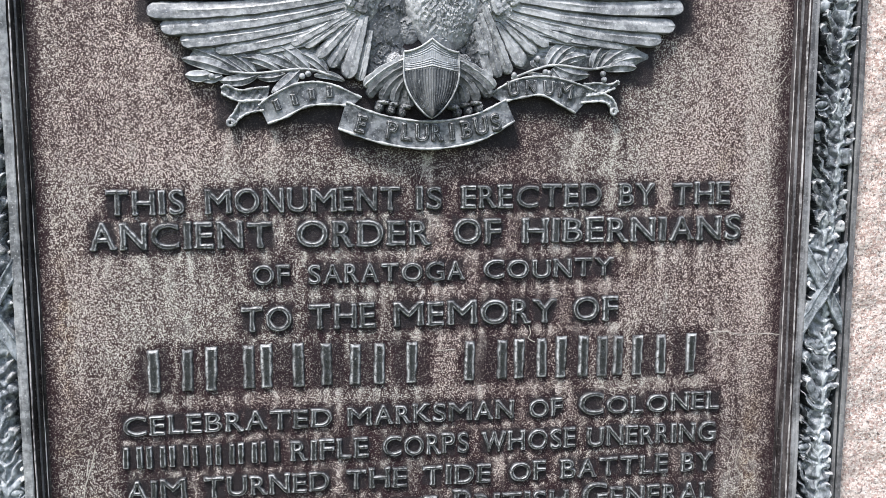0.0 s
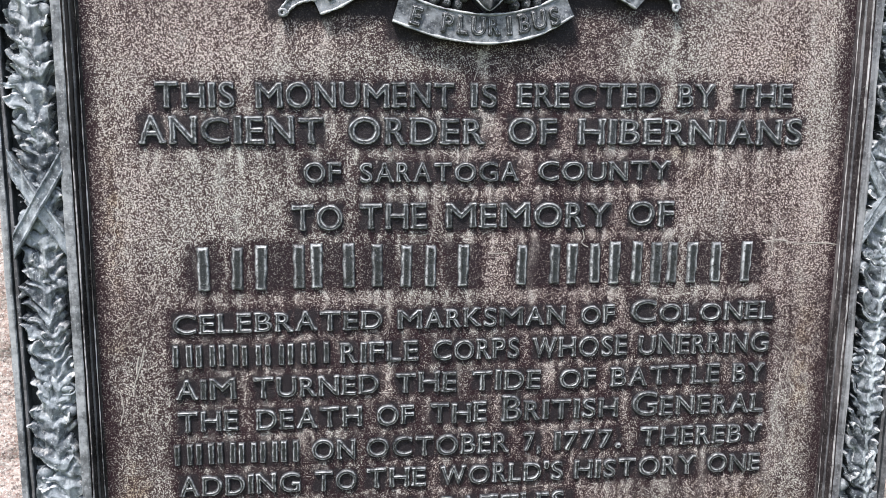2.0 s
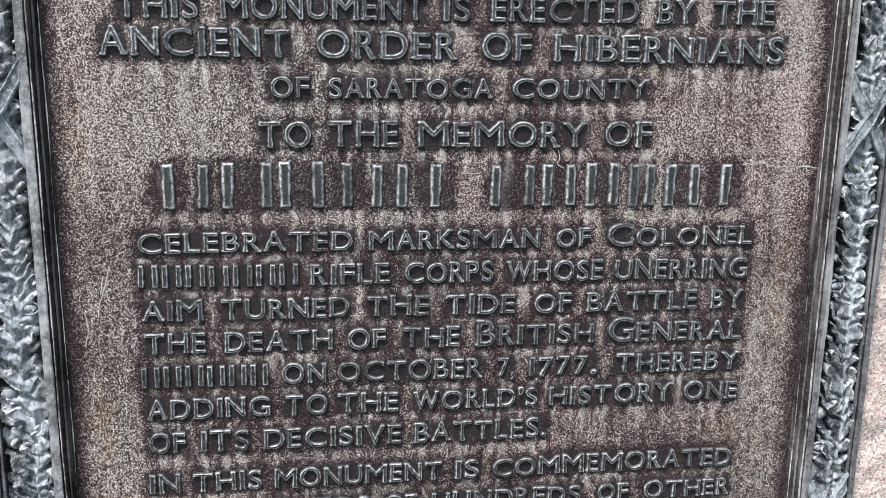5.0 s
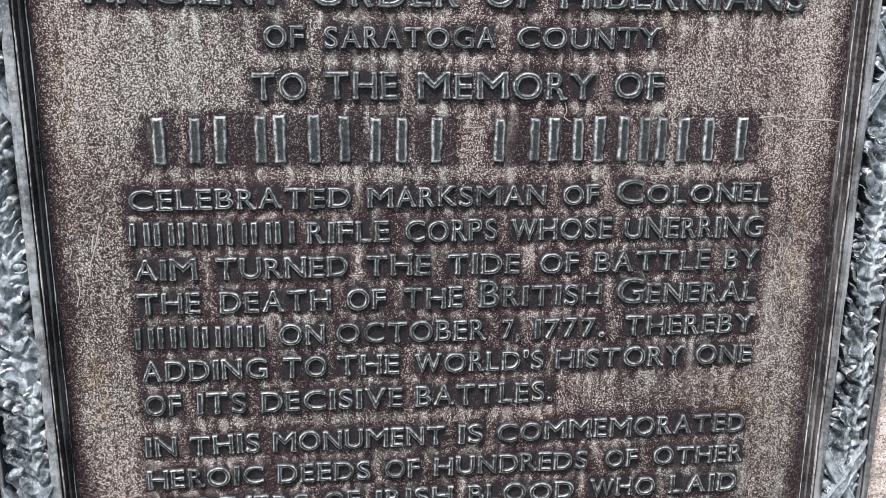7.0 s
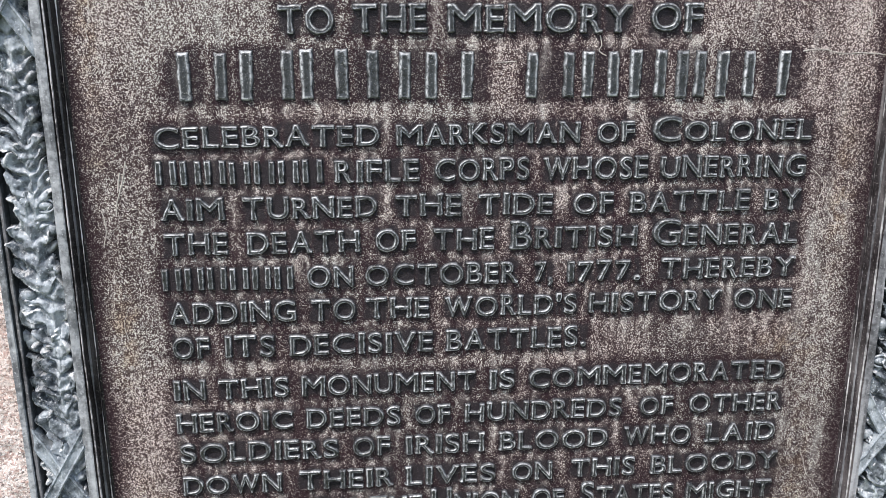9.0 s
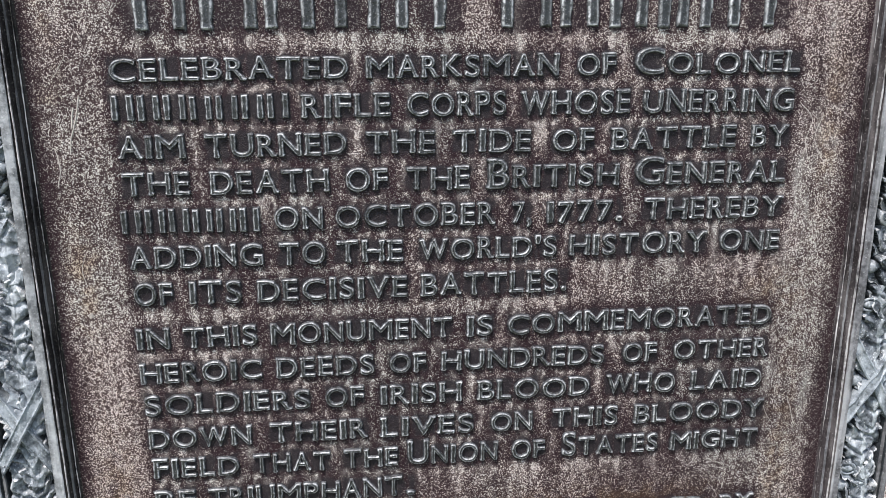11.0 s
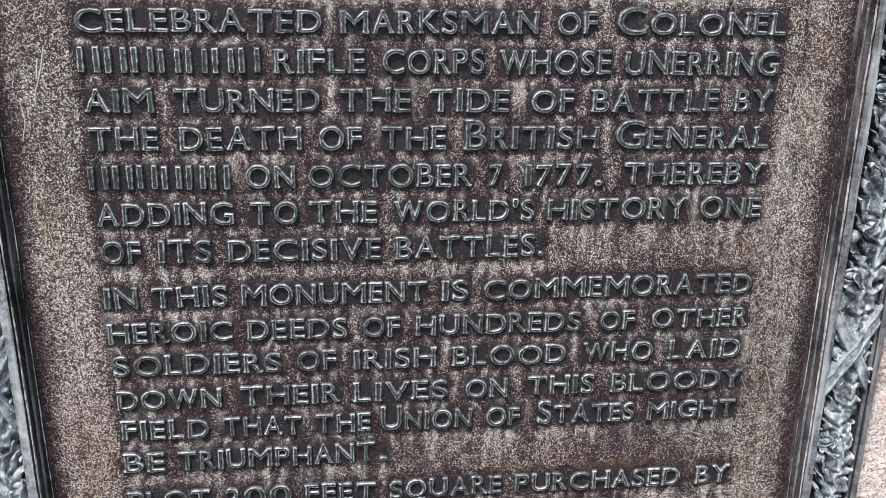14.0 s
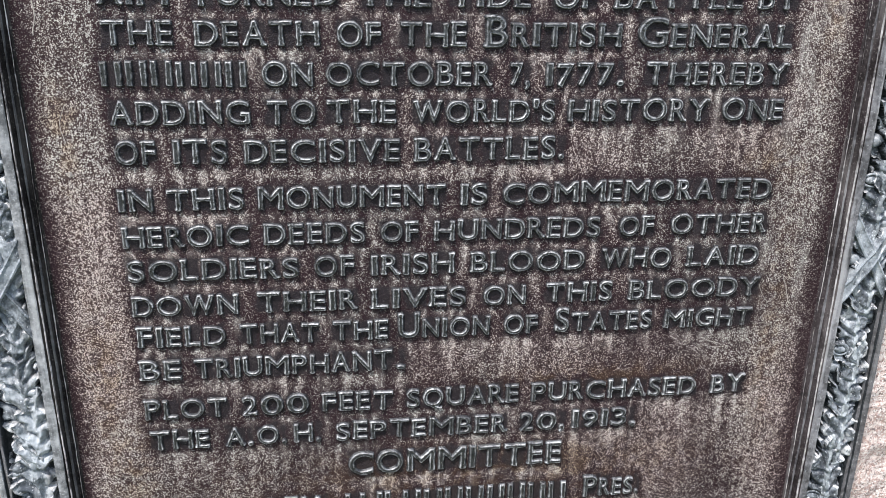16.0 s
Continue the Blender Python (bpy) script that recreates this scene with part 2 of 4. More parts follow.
def blade(root, tip, width, lift, bow=0.0, blunt=0.5, curl=0.0, n=16, m=7, ridge=0.0008):
    """A feather or leaf lying on the plaque, from root to tip: an arched blade with a raised midrib."""
    root, tip = np.array(root), np.array(tip)
    d = tip - root
    nrm = np.array([-d[1], d[0]]) / np.linalg.norm(d)
    s = np.linspace(0, 1, n)
    c = np.linspace(-1, 1, m)
    shape = np.maximum(np.sin(math.pi * s ** blunt), 0) ** 0.55
    shape = np.maximum(shape, 0.08)
    axis = root + d * s[:, None] + nrm * (bow * np.sin(math.pi * s))[:, None]
    off = 0.5 * width * shape[:, None] * c
    u = axis[:, 0:1] + nrm[0] * off
    v = axis[:, 1:2] + nrm[1] * off
    h = lift * (0.62 + 0.38 * (1 - c ** 2))[None, :] * np.ones((n, 1))
    h += ridge * np.exp(-(c / 0.16) ** 2)[None, :]
    h += curl * (c ** 2)[None, :] * np.sin(math.pi * s)[:, None]
    h *= (0.75 + 0.25 * np.sin(math.pi * np.minimum(1, s * 0.5 + 0.25)))[:, None]
    return u, v, h


# ---- the setting ----


def build_ground():
    n = 60
    a = np.linspace(-1, 1, n)
    a = np.sign(a) * np.abs(a) ** 3 * 400
    verts = [(x, y, 0.03 * noise.noise((x * 0.3, y * 0.3, 0)) if abs(x) + abs(y) > 3 else 0) for y in a for x in a]
    faces = [(r * n + c, r * n + c + 1, (r + 1) * n + c + 1, (r + 1) * n + c) for r in range(n - 1) for c in range(n - 1)]
    tagged(new("ground", mesh_of("ground", verts, faces, [TURF])), "mown grass lawn round the stone monument", "ground", kind="structure")


def build_stone():
    """The rock-faced granite block that carries the plaque: a fine front round it, plain sides, back and top."""
    half, top, deep = 0.66, 2.4, 0.55
    xs = np.concatenate([np.linspace(-half, -0.375, 110), np.linspace(-0.36, 0.36, 12), np.linspace(0.368, half, 110)])
    zs = np.linspace(0, top, 500)
    face = 0.008
    pts, faces = [], []
    for z in zs:
        for x in xs:
            q = Vector((x, 0.3, z))
            d = 0.006 * noise.noise(q * 9) + 0.0032 * noise.noise(q * 38) + 0.0016 * noise.noise(q * 95)
            edge = min(half - abs(x), top - z)
            behind = abs(x - MID) < 0.385 and LOW + 0.01 < z < HIGH - 0.01
            pts.append((x, face + (0.02 if behind else abs(d)) + max(0, 0.03 - edge) ** 2 * 20, z))
    c = len(xs)
    for r in range(len(zs) - 1):
        for k in range(c - 1):
            i = r * c + k
            faces.append((i, i + 1, i + c + 1, i + c))
    o = len(pts)
    pts += [(-half, deep, 0), (half, deep, 0), (half, deep, top), (-half, deep, top)]
    rows = len(zs)
    faces.append((o + 1, o, o + 3, o + 2))
    faces.append(tuple([o] + [r * c for r in range(rows)] + [o + 3]))
    faces.append(tuple([r * c + c - 1 for r in range(rows)][::-1] + [o + 1, o + 2]))
    faces.append(tuple([(rows - 1) * c + k for k in range(c)] + [o + 2, o + 3]))
    faces.append(tuple([k for k in range(c)][::-1] + [o, o + 1]))
    tagged(new("granite_monument", mesh_of("granite_monument", pts, faces, [GRANITE], 60)), "rough pink-grey granite monument block standing on grass", "monument")


build_ground()
build_stone()

# ---- the plaque: lettering ----
plaque = tagged(new("bronze_plaque"), "weathered brown bronze memorial plaque with raised lettering, fixed to granite", "plaque")
plaque.location = (MID, 0.012, LOW)

WIDTHS = {}
for letters, w in (("O", 1.02), ("QCG", 0.92), ("DNHU", 0.84), ("M", 1.06), ("W", 1.2), ("ATVY", 0.82), ("KX", 0.74), ("BRPZ", 0.64), ("EFLS", 0.56), ("I1", 0.2), ("J", 0.4), ("0", 0.86), ("2379", 0.55), (".,'", 0.17)):
    for ch in letters:
        WIDTHS[ch] = w
# where the small serifs sit: across the letter's width, and foot (0) or head (1)
SERIFS = {
    "A": ((0.08, 0), (0.92, 0)), "B": ((0.06, 0), (0.06, 1)), "D": ((0.06, 0), (0.06, 1)), "E": ((0.06, 0), (0.06, 1)),
    "F": ((0.1, 0), (0.06, 1)), "H": ((0.09, 0), (0.09, 1), (0.91, 0), (0.91, 1)), "I": ((0.5, 0), (0.5, 1)), "K": ((0.08, 0), (0.08, 1), (0.9, 0), (0.88, 1)),
    "L": ((0.06, 0), (0.09, 1)), "M": ((0.08, 0), (0.1, 1), (0.92, 0), (0.9, 1)), "N": ((0.09, 0), (0.07, 1), (0.91, 1)), "P": ((0.1, 0), (0.06, 1)),
    "R": ((0.1, 0), (0.06, 1), (0.94, 0)), "T": ((0.5, 0),), "U": ((0.09, 1), (0.91, 1)), "V": ((0.06, 1), (0.94, 1)),
    "W": ((0.05, 1), (0.95, 1)), "Y": ((0.08, 1), (0.92, 1), (0.5, 0)), "1": ((0.6, 0),),
}
GLYPHS = {}


def outline(ch):
    """The edges of a letter of the built-in font, lying flat, as pairs of places; and its left and right."""
    cu = bpy.data.curves.new("glyph", "FONT")
    cu.body, cu.size, cu.resolution_u = ch, 1.0, 5
    ob = bpy.data.objects.new("glyph", cu)
    scene.collection.objects.link(ob)
    bpy.context.view_layer.update()
    me = bpy.data.meshes.new_from_object(ob.evaluated_get(bpy.context.evaluated_depsgraph_get()))
    bpy.data.objects.remove(ob)
    bm = bmesh.new()
    bm.from_mesh(me)
    seg = np.array([[(v.co.x, v.co.y) for v in e.verts] for e in bm.edges if len(e.link_faces) == 1])
    bm.free()
    bpy.data.meshes.remove(me)
    return seg


CAP = float(outline("H")[:, :, 1].max())


def inside_by(seg, x, y):
    """How far each place lies inside the outline (below 0: outside)."""
    a, b = seg[:, 0], seg[:, 1]
    d = b - a
    px, py = x.reshape(-1, 1) - a[:, 0], y.reshape(-1, 1) - a[:, 1]
    f = np.clip((px * d[:, 0] + py * d[:, 1]) / ((d ** 2).sum(1) + 1e-12), 0, 1)
    dist = np.sqrt(((px - f * d[:, 0]) ** 2 + (py - f * d[:, 1]) ** 2).min(1))
    yy, xx = y.reshape(-1, 1), x.reshape(-1, 1)
    spans = (a[:, 1] > yy) != (b[:, 1] > yy)
    at_x = a[:, 0] + (yy - a[:, 1]) * d[:, 0] / np.where(np.abs(d[:, 1]) < 1e-9, 1e-9, d[:, 1])
    odd = (spans & (xx < at_x)).sum(1) % 2 == 1
    return np.where(odd, dist, -dist).reshape(x.shape)


def cast_letter(name, depth_at, w, seed, step=1 / 42):
    """A worn cast letter w caps wide and one high, its back at z = -1: sloping sides, rounded arrises, uneven outline."""
    reach = 0.19
    nx, ny = int((w + 2 * reach) / step), int((1 + 2 * reach) / step)
    x, y = np.meshgrid(np.linspace(-reach, w + reach, nx), np.linspace(-reach, 1 + reach, ny))
    wob = np.array([[noise.noise((p * 3.6, q * 3.6, seed * 7.3)) + 0.3 * noise.noise((p * 12, q * 12, seed * 3.1)) for p, q in zip(r, c)] for r, c in zip(x, y)])
    into = depth_at(x, y) + 0.024 * wob
    f = np.clip((into + 0.095) / 0.125, 0, 1)
    h = f * f * (3 - 2 * f)
    h = h * (1 + 0.06 * wob) - 0.05 * np.clip(into - 0.03, 0, 0.06) / 0.06
    h = np.where(into < -0.16, 0, h)
    # bright line painted along the arris, and a fainter pale ring at the foot
    rub_shine = np.exp(-((into - 0.014) / 0.021) ** 2) * np.clip(0.76 + 0.8 * wob, 0, 1) + 0.6 * np.exp(-((into + 0.07) / 0.02) ** 2) * np.clip(0.2 + wob, 0, 1)
    i = np.arange(nx * ny).reshape(ny, nx)
    keep = np.maximum.reduce([h[:-1, :-1], h[:-1, 1:], h[1:, 1:], h[1:, :-1]]) > 0.05
    faces = np.stack([i[:-1, :-1], i[:-1, 1:], i[1:, 1:], i[1:, :-1]], -1)[keep]
    used, flat = np.unique(faces, return_inverse=True)
    verts = np.stack([x / w, y, h - 1.06], -1).reshape(-1, 3)[used]
    me = mesh_of(name, verts, flat.reshape(-1, 4), [LETTER], 75)
    layer = me.attributes.new("rub_shine", "FLOAT", "POINT")
    layer.data.foreach_set("value", np.clip(rub_shine, 0, 1).reshape(-1)[used].astype(np.float32))
    return me


def glyph(ch):
    """One of three castings of a letter, in turn."""
    if ch not in GLYPHS:
        seg = outline(ch)
        w = WIDTHS.get(ch, 0.7)
        lo, hi = seg[:, :, 0].min(), seg[:, :, 0].max()
        seg = np.stack([(seg[:, :, 0] - lo) / (hi - lo) * w, seg[:, :, 1] / CAP], -1)
        thin = -0.03 if ch in ".,'" else -0.012

        def depth_at(x, y):
            best = inside_by(seg, x, y) - thin
            for sx, end in SERIFS.get(ch, ()):
                qx = np.abs(x - sx * w) - 0.1
                qy = np.abs(y - (0.035 if end == 0 else 0.965)) - 0.022
                box = -(np.sqrt(np.maximum(qx, 0) ** 2 + np.maximum(qy, 0) ** 2) + np.minimum(np.maximum(qx, qy), 0))
                k = np.clip(0.5 + 0.5 * (best - box) / 0.06, 0, 1)
                best = box * (1 - k) + best * k + 0.06 * k * (1 - k)
            return best
        name = "letter_" + ("dot" if ch in ".,'" else ch.lower())
        GLYPHS[ch] = [cast_letter(name, depth_at, w, ord(ch) % 31 + 40 * k) for k in range(3)]
    GLYPHS[ch].append(GLYPHS[ch].pop(0))
    return GLYPHS[ch][0]


def bar_depth(x, y):
    """A plain bar, a fifth as wide as it is high."""
    return 0.01 + np.minimum(np.minimum(x, 0.2 - x), np.minimum(y, 1 - y)) * 0.9


BARS = [cast_letter("bar", bar_depth, 0.2, 5 + k) for k in range(4)]
MARKS = []  # (left, right, foot, head) of every raised letter, for the darker tone and runs round it


def lettering(text, spans, foot_left, foot_right, cap, label="", deep=0.0042):
    """One line of raised letters. text: its words; a caret makes the next letter taller, and # and | stand for a pair of plain bars and a single one."""
    line = tagged(under(new("inscription_line"), plaque), label or "raised bronze inscription line with pale film and painted edge highlights")
    x_first, x_last = spans[0], spans[-1]
    slope = (foot_right - foot_left) / max(x_last - x_first, 0.01)
    for k, word in enumerate(text.split()):
        x0, x1 = spans[2 * k], spans[2 * k + 1]
        units, tall = [], 1.0
        for ch in word:
            if ch == "^":
                tall = 1.3
                continue
            units.append((ch, tall, (0.72 if ch in "#|" else WIDTHS[ch]) * (1 + (tall - 1) * 0.8)))
            tall = 1.0
        gap = 0.21
        total = sum(w for _, _, w in units) + gap * (len(units) - 1)
        scale = (x1 - x0) / total
        x = x0
        for ch, tall, w in units:
            z = foot_left + slope * (x - x_first) + random.uniform(-0.0004, 0.0004)
            wide, high = w * scale, cap * tall * random.uniform(0.97, 1.04)
            places = [(x, wide)]
            if ch == "|":
                places = [(x + wide / 2 - 0.1 * high, 0.2 * high)]
            if ch == "#":
                thick = min(wide, 0.2 * high)
                places = [(x, thick), (x + wide - thick, thick)] if wide > 2.2 * thick else [(x + (wide - thick) / 2, thick)]
            for left, reach in places:
                ob = new("bar" if ch in "#|" else "letter", random.choice(BARS) if ch in "#|" else glyph(ch))
                ob.parent = line
                ob.matrix_basis = Matrix.Translation((left, 0, z)) @ pose(0, 0, 0, 90, 0, 0) @ pose(0, 0, 0, 0, 0, math.degrees(slope) + random.uniform(-1.2, 1.2)) @ Matrix.Diagonal((reach, high, deep, 1))
            MARKS.append((x, x + wide, z, z + high))
            x += wide + gap * scale
    return line


lettering("THIS MONUMENT IS ERECTED BY THE", (-0.277, -0.216, -0.198, -0.036, -0.020, 0.001, 0.020, 0.146, 0.164, 0.196, 0.215, 0.269), 1.567, 1.571, 0.019)
lettering("ANCIENT ORDER OF HIBERNIANS", (-0.291, -0.145, -0.123, -0.010, 0.013, 0.054, 0.075, 0.281), 1.538, 1.538, 0.021)
lettering("OF SARATOGA COUNTY", (-0.161, -0.131, -0.114, 0.021, 0.040, 0.158), 1.506, 1.507, 0.0155)
lettering("TO THE MEMORY OF", (-0.171, -0.130, -0.114, -0.058, -0.040, 0.105, 0.123, 0.164), 1.466, 1.466, 0.0205)
lettering("| | # # | # | # # # # # |", (-0.257, -0.234, -0.222, -0.214, -0.202, -0.163, -0.155, -0.121, -0.113, -0.087, -0.079, -0.051, -0.040, -0.011, 0.023, 0.060, 0.069, 0.097, 0.108, 0.136, 0.147, 0.169, 0.181, 0.211, 0.222, 0.251), 1.417, 1.414, 0.0345, "row of tall raised plain bronze bars", 0.006)
lettering("CELEBRATED MARKSMAN OF ^COLONEL", (-0.272, -0.097, -0.082, 0.067, 0.083, 0.113, 0.130, 0.266), 1.379, 1.377, 0.0158)
lettering("####### RIFLE CORPS WHOSE UNERRING", (-0.273, -0.143, -0.132, -0.065, -0.051, 0.026, 0.039, 0.126, 0.138, 0.264), 1.350, 1.346, 0.0172)
lettering("AIM TURNED THE TIDE OF BATTLE BY", (-0.271, -0.223, -0.207, -0.100, -0.084, -0.031, -0.015, 0.046, 0.065, 0.098, 0.114, 0.217, 0.232, 0.262), 1.321, 1.317, 0.0168)
lettering("THE DEATH OF THE ^BRITISH ^GENERAL", (-0.271, -0.222, -0.205, -0.115, -0.101, -0.069, -0.053, -0.003, 0.013, 0.120, 0.135, 0.263), 1.292, 1.287, 0.0172)
lettering("###### ON OCTOBER 7, 1777. THEREBY", (-0.275, -0.171, -0.158, -0.121, -0.110, 0.017, 0.033, 0.048, 0.062, 0.124, 0.144, 0.263), 1.262, 1.257, 0.0172)
lettering("ADDING TO THE WORLD'S HISTORY ONE", (-0.272, -0.170, -0.156, -0.120, -0.110, -0.058, -0.043, 0.070, 0.082, 0.199, 0.212, 0.264), 1.233, 1.228, 0.0168)
lettering("OF ITS DECISIVE BATTLES.", (-0.272, -0.243, -0.229, -0.189, -0.175, -0.055, -0.042, 0.079), 1.202, 1.199, 0.0174)
lettering("IN THIS MONUMENT IS COMMEMORATED", (-0.274, -0.249, -0.237, -0.179, -0.167, -0.018, -0.004, 0.017, 0.031, 0.264), 1.164, 1.160, 0.0168)
lettering("HEROIC DEEDS OF HUNDREDS OF OTHER", (-0.274, -0.177, -0.164, -0.084, -0.070, -0.040, -0.026, 0.115, 0.133, 0.162, 0.179, 0.264), 1.134, 1.129, 0.0165)
lettering("SOLDIERS OF IRISH BLOOD WHO LAID", (-0.273, -0.139, -0.125, -0.094, -0.078, -0.010, 0.006, 0.103, 0.120, 0.181, 0.197, 0.261), 1.105, 1.099, 0.0168)
lettering("DOWN THEIR LIVES ON THIS BLOODY", (-0.273, -0.190, -0.173, -0.092, -0.078, 0.001, 0.017, 0.053, 0.072, 0.130, 0.147, 0.266), 1.074, 1.069, 0.0168)
lettering("FIELD THAT THE ^UNION OF ^STATES MIGHT", (-0.272, -0.202, -0.189, -0.125, -0.112, -0.066, -0.056, 0.022, 0.036, 0.065, 0.082, 0.169, 0.182, 0.263), 1.046, 1.040, 0.0165)
lettering("BE TRIUMPHANT .", (-0.273, -0.241, -0.229, -0.0625, -0.0575, -0.0520), 1.015, 1.0135, 0.0172)
lettering("PLOT 200 FEET SQUARE PURCHASED BY", (-0.273, -0.206, -0.192, -0.136, -0.123, -0.063, -0.049, 0.051, 0.064, 0.218, 0.235, 0.265), 0.977, 0.971, 0.0172)
lettering("THE A. O. H. SEPTEMBER 20, 1913.", (-0.272, -0.223, -0.208, -0.186, -0.181, -0.157, -0.149, -0.127, -0.112, 0.041, 0.055, 0.095, 0.104, 0.163), 0.947, 0.942, 0.0168)
lettering("COMMITTEE", (-0.102, 0.094), 0.908, 0.906, 0.022)
lettering("REV. # # ######## ^PRES.", (-0.176, -0.124, -0.106, -0.089, -0.077, -0.066, -0.053, 0.101, 0.120, 0.173), 0.869, 0.865, 0.0175)

# ---- the plaque: field ----


def build_field():
    """The sunk field as a fine sheet that carries each spot's tone: weathered pale in the open and in runs below
    letters, dark round the lettering by patina and painted shade, darker along both edges.
    """
    half = 0.3315
    nx, nz = 420, 820
    xs = MID + np.linspace(-half, half, nx)
    zs = np.linspace(LOW + 0.05, HIGH - 0.05, nz)
    gx, gz = np.meshgrid(xs, zs)
    pale = np.full(gx.shape, 0.495)
    near = np.zeros(gx.shape)
    film = np.zeros(gx.shape)
    # uneven edges for the dark halos, drips, runs and rust
    wx = gx + 0.0038 * np.array([[noise.noise((x * 130, 0.0, z * 110)) for x in xs] for z in zs])
    wz = gz + 0.0042 * np.array([[noise.noise((x * 120, 9.0, z * 100)) for x in xs] for z in zs])
    runs = np.zeros(gx.shape)
    drips = np.zeros(gx.shape)
    rng = np.random.default_rng(4)
    dx, dz = xs[1] - xs[0], zs[1] - zs[0]
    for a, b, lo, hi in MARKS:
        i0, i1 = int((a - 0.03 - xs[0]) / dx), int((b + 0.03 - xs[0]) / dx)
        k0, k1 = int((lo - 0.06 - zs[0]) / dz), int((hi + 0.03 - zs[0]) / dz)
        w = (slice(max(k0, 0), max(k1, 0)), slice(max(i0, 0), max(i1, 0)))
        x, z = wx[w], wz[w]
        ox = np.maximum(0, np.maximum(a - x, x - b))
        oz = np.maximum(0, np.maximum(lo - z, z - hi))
        # tone darkened close round each letter: patina with shade painted in
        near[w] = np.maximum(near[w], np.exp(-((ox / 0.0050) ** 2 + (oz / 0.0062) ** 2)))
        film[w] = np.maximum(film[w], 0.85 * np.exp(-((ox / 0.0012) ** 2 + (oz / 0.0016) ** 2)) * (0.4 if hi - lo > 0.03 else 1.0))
        for _ in range(2):
            c, wide, long = rng.uniform(a, b), rng.uniform(0.0018, 0.0045), rng.uniform(0.008, 0.03)
            down = lo - z
            drips[w] = np.maximum(drips[w], rng.uniform(0.2, 1.0) * np.exp(-((x - c) / wide) ** 2) * np.clip(1 + down / 0.004, 0, 1) * np.clip(1 - down / long, 0, 1))
        for _ in range(3):
            c, wide, long = rng.uniform(a, b), rng.uniform(0.0012, 0.0036), rng.uniform(0.008, 0.04)
            power = rng.uniform(0.1, 1.0)
            down = lo - 0.0025 - z
            runs[w] = np.maximum(runs[w], power * np.exp(-((x - c) / wide) ** 2) * np.clip(down / 0.003, 0, 1) * np.clip(1 - down / long, 0, 1))
    # dark patina and painted shade close round the emblem; water drips pale from its tips
    for a, b, lo, hi in ((-0.245, 0.225, 1.725, 1.9), (-0.21, 0.19, 1.68, 1.74), (-0.185, -0.14, 1.64, 1.68), (-0.145, -0.08, 1.645, 1.69), (-0.088, 0.066, 1.625, 1.67), (0.055, 0.16, 1.655, 1.69)):
        ox = np.maximum(0, np.maximum(a - gx, gx - b))
        oz = np.maximum(0, np.maximum(lo - gz, gz - hi))
        film = np.maximum(film, 0.9 * np.exp(-(ox ** 2 + oz ** 2) / 0.0045 ** 2))
        near = np.maximum(near, 0.8 * np.exp(-np.sqrt(ox ** 2 + oz ** 2) / 0.0085))
    for c, wide in ((-0.18, 0.003), (-0.142, 0.0032), (-0.009, 0.004), (0.122, 0.004), (0.157, 0.003)):
        down = 1.64 - gz - (0.02 if abs(c) < 0.05 else 0)
        runs = np.maximum(runs, 0.7 * np.exp(-((gx - c + 0.002 * np.sin(gz * 130)) / wide) ** 2) * np.clip(down / 0.006, 0, 1) * np.clip(1 - down / 0.07, 0, 1))
    # the open strip beside the moulding, washed paler; and both edges toned darker towards the moulding
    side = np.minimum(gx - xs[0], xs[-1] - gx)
    pale += 0.06 * np.exp(-((gx + 0.305) / 0.02) ** 2) * np.clip((1.4 - gz) / 0.1, 0, 1)
    pale -= 0.05 * np.clip((1.2 - gz) / 0.1, 0, 1)
    pale += 0.17 * np.exp(-((gx - 0.296) / 0.0125) ** 2) * np.clip((gz - 1.38) / 0.1, 0, 1)
    pale += 0.1 * np.clip((gz - 1.4) / 0.08, 0, 1) * np.clip((np.abs(gx) - 0.1) / 0.1, 0, 1)
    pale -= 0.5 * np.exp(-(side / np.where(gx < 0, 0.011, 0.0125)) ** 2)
    body = np.clip((1.39 - gz) / 0.02, 0, 1) * np.clip((gx + 0.29) / 0.02, 0, 1) * np.clip((0.275 - gx) / 0.02, 0, 1)
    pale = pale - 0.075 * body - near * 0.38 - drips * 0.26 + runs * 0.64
    pale = np.clip(pale, 0, 1)
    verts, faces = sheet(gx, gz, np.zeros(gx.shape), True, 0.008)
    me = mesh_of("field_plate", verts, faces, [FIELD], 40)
    layer = me.attributes.new("weather_and_shade", "FLOAT", "POINT")
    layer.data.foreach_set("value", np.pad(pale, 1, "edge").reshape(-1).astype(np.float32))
    streams = np.zeros(gx.shape)
    for _ in range(70):
        c, top, long = rng.uniform(-0.3, 0.3), rng.uniform(0.95, 1.64), rng.uniform(0.02, 0.09)
        if top < 1.39 and rng.random() < 0.5:
            c, top = rng.choice((-1, 1)) * rng.uniform(0.275, 0.31), rng.uniform(0.95, 1.7)
        wide = rng.uniform(0.0012, 0.004)
        down = (top - gz) / long
        streams = np.maximum(streams, rng.uniform(0.25, 0.85) * np.exp(-((gx - c - 0.0015 * np.sin(gz * 90 + c * 50)) / wide) ** 2) * np.clip(down * 6, 0, 1) * np.clip(1 - down, 0, 1))
    washed = np.clip(runs * (0.85 - 0.3 * body) + streams * (1 - 0.6 * np.clip(near, 0, 1)), 0, 1)
    layer = me.attributes.new("runoff", "FLOAT", "POINT")
    layer.data.foreach_set("value", np.pad(washed, 1, "edge").reshape(-1).astype(np.float32))
    rust = np.zeros(gx.shape)
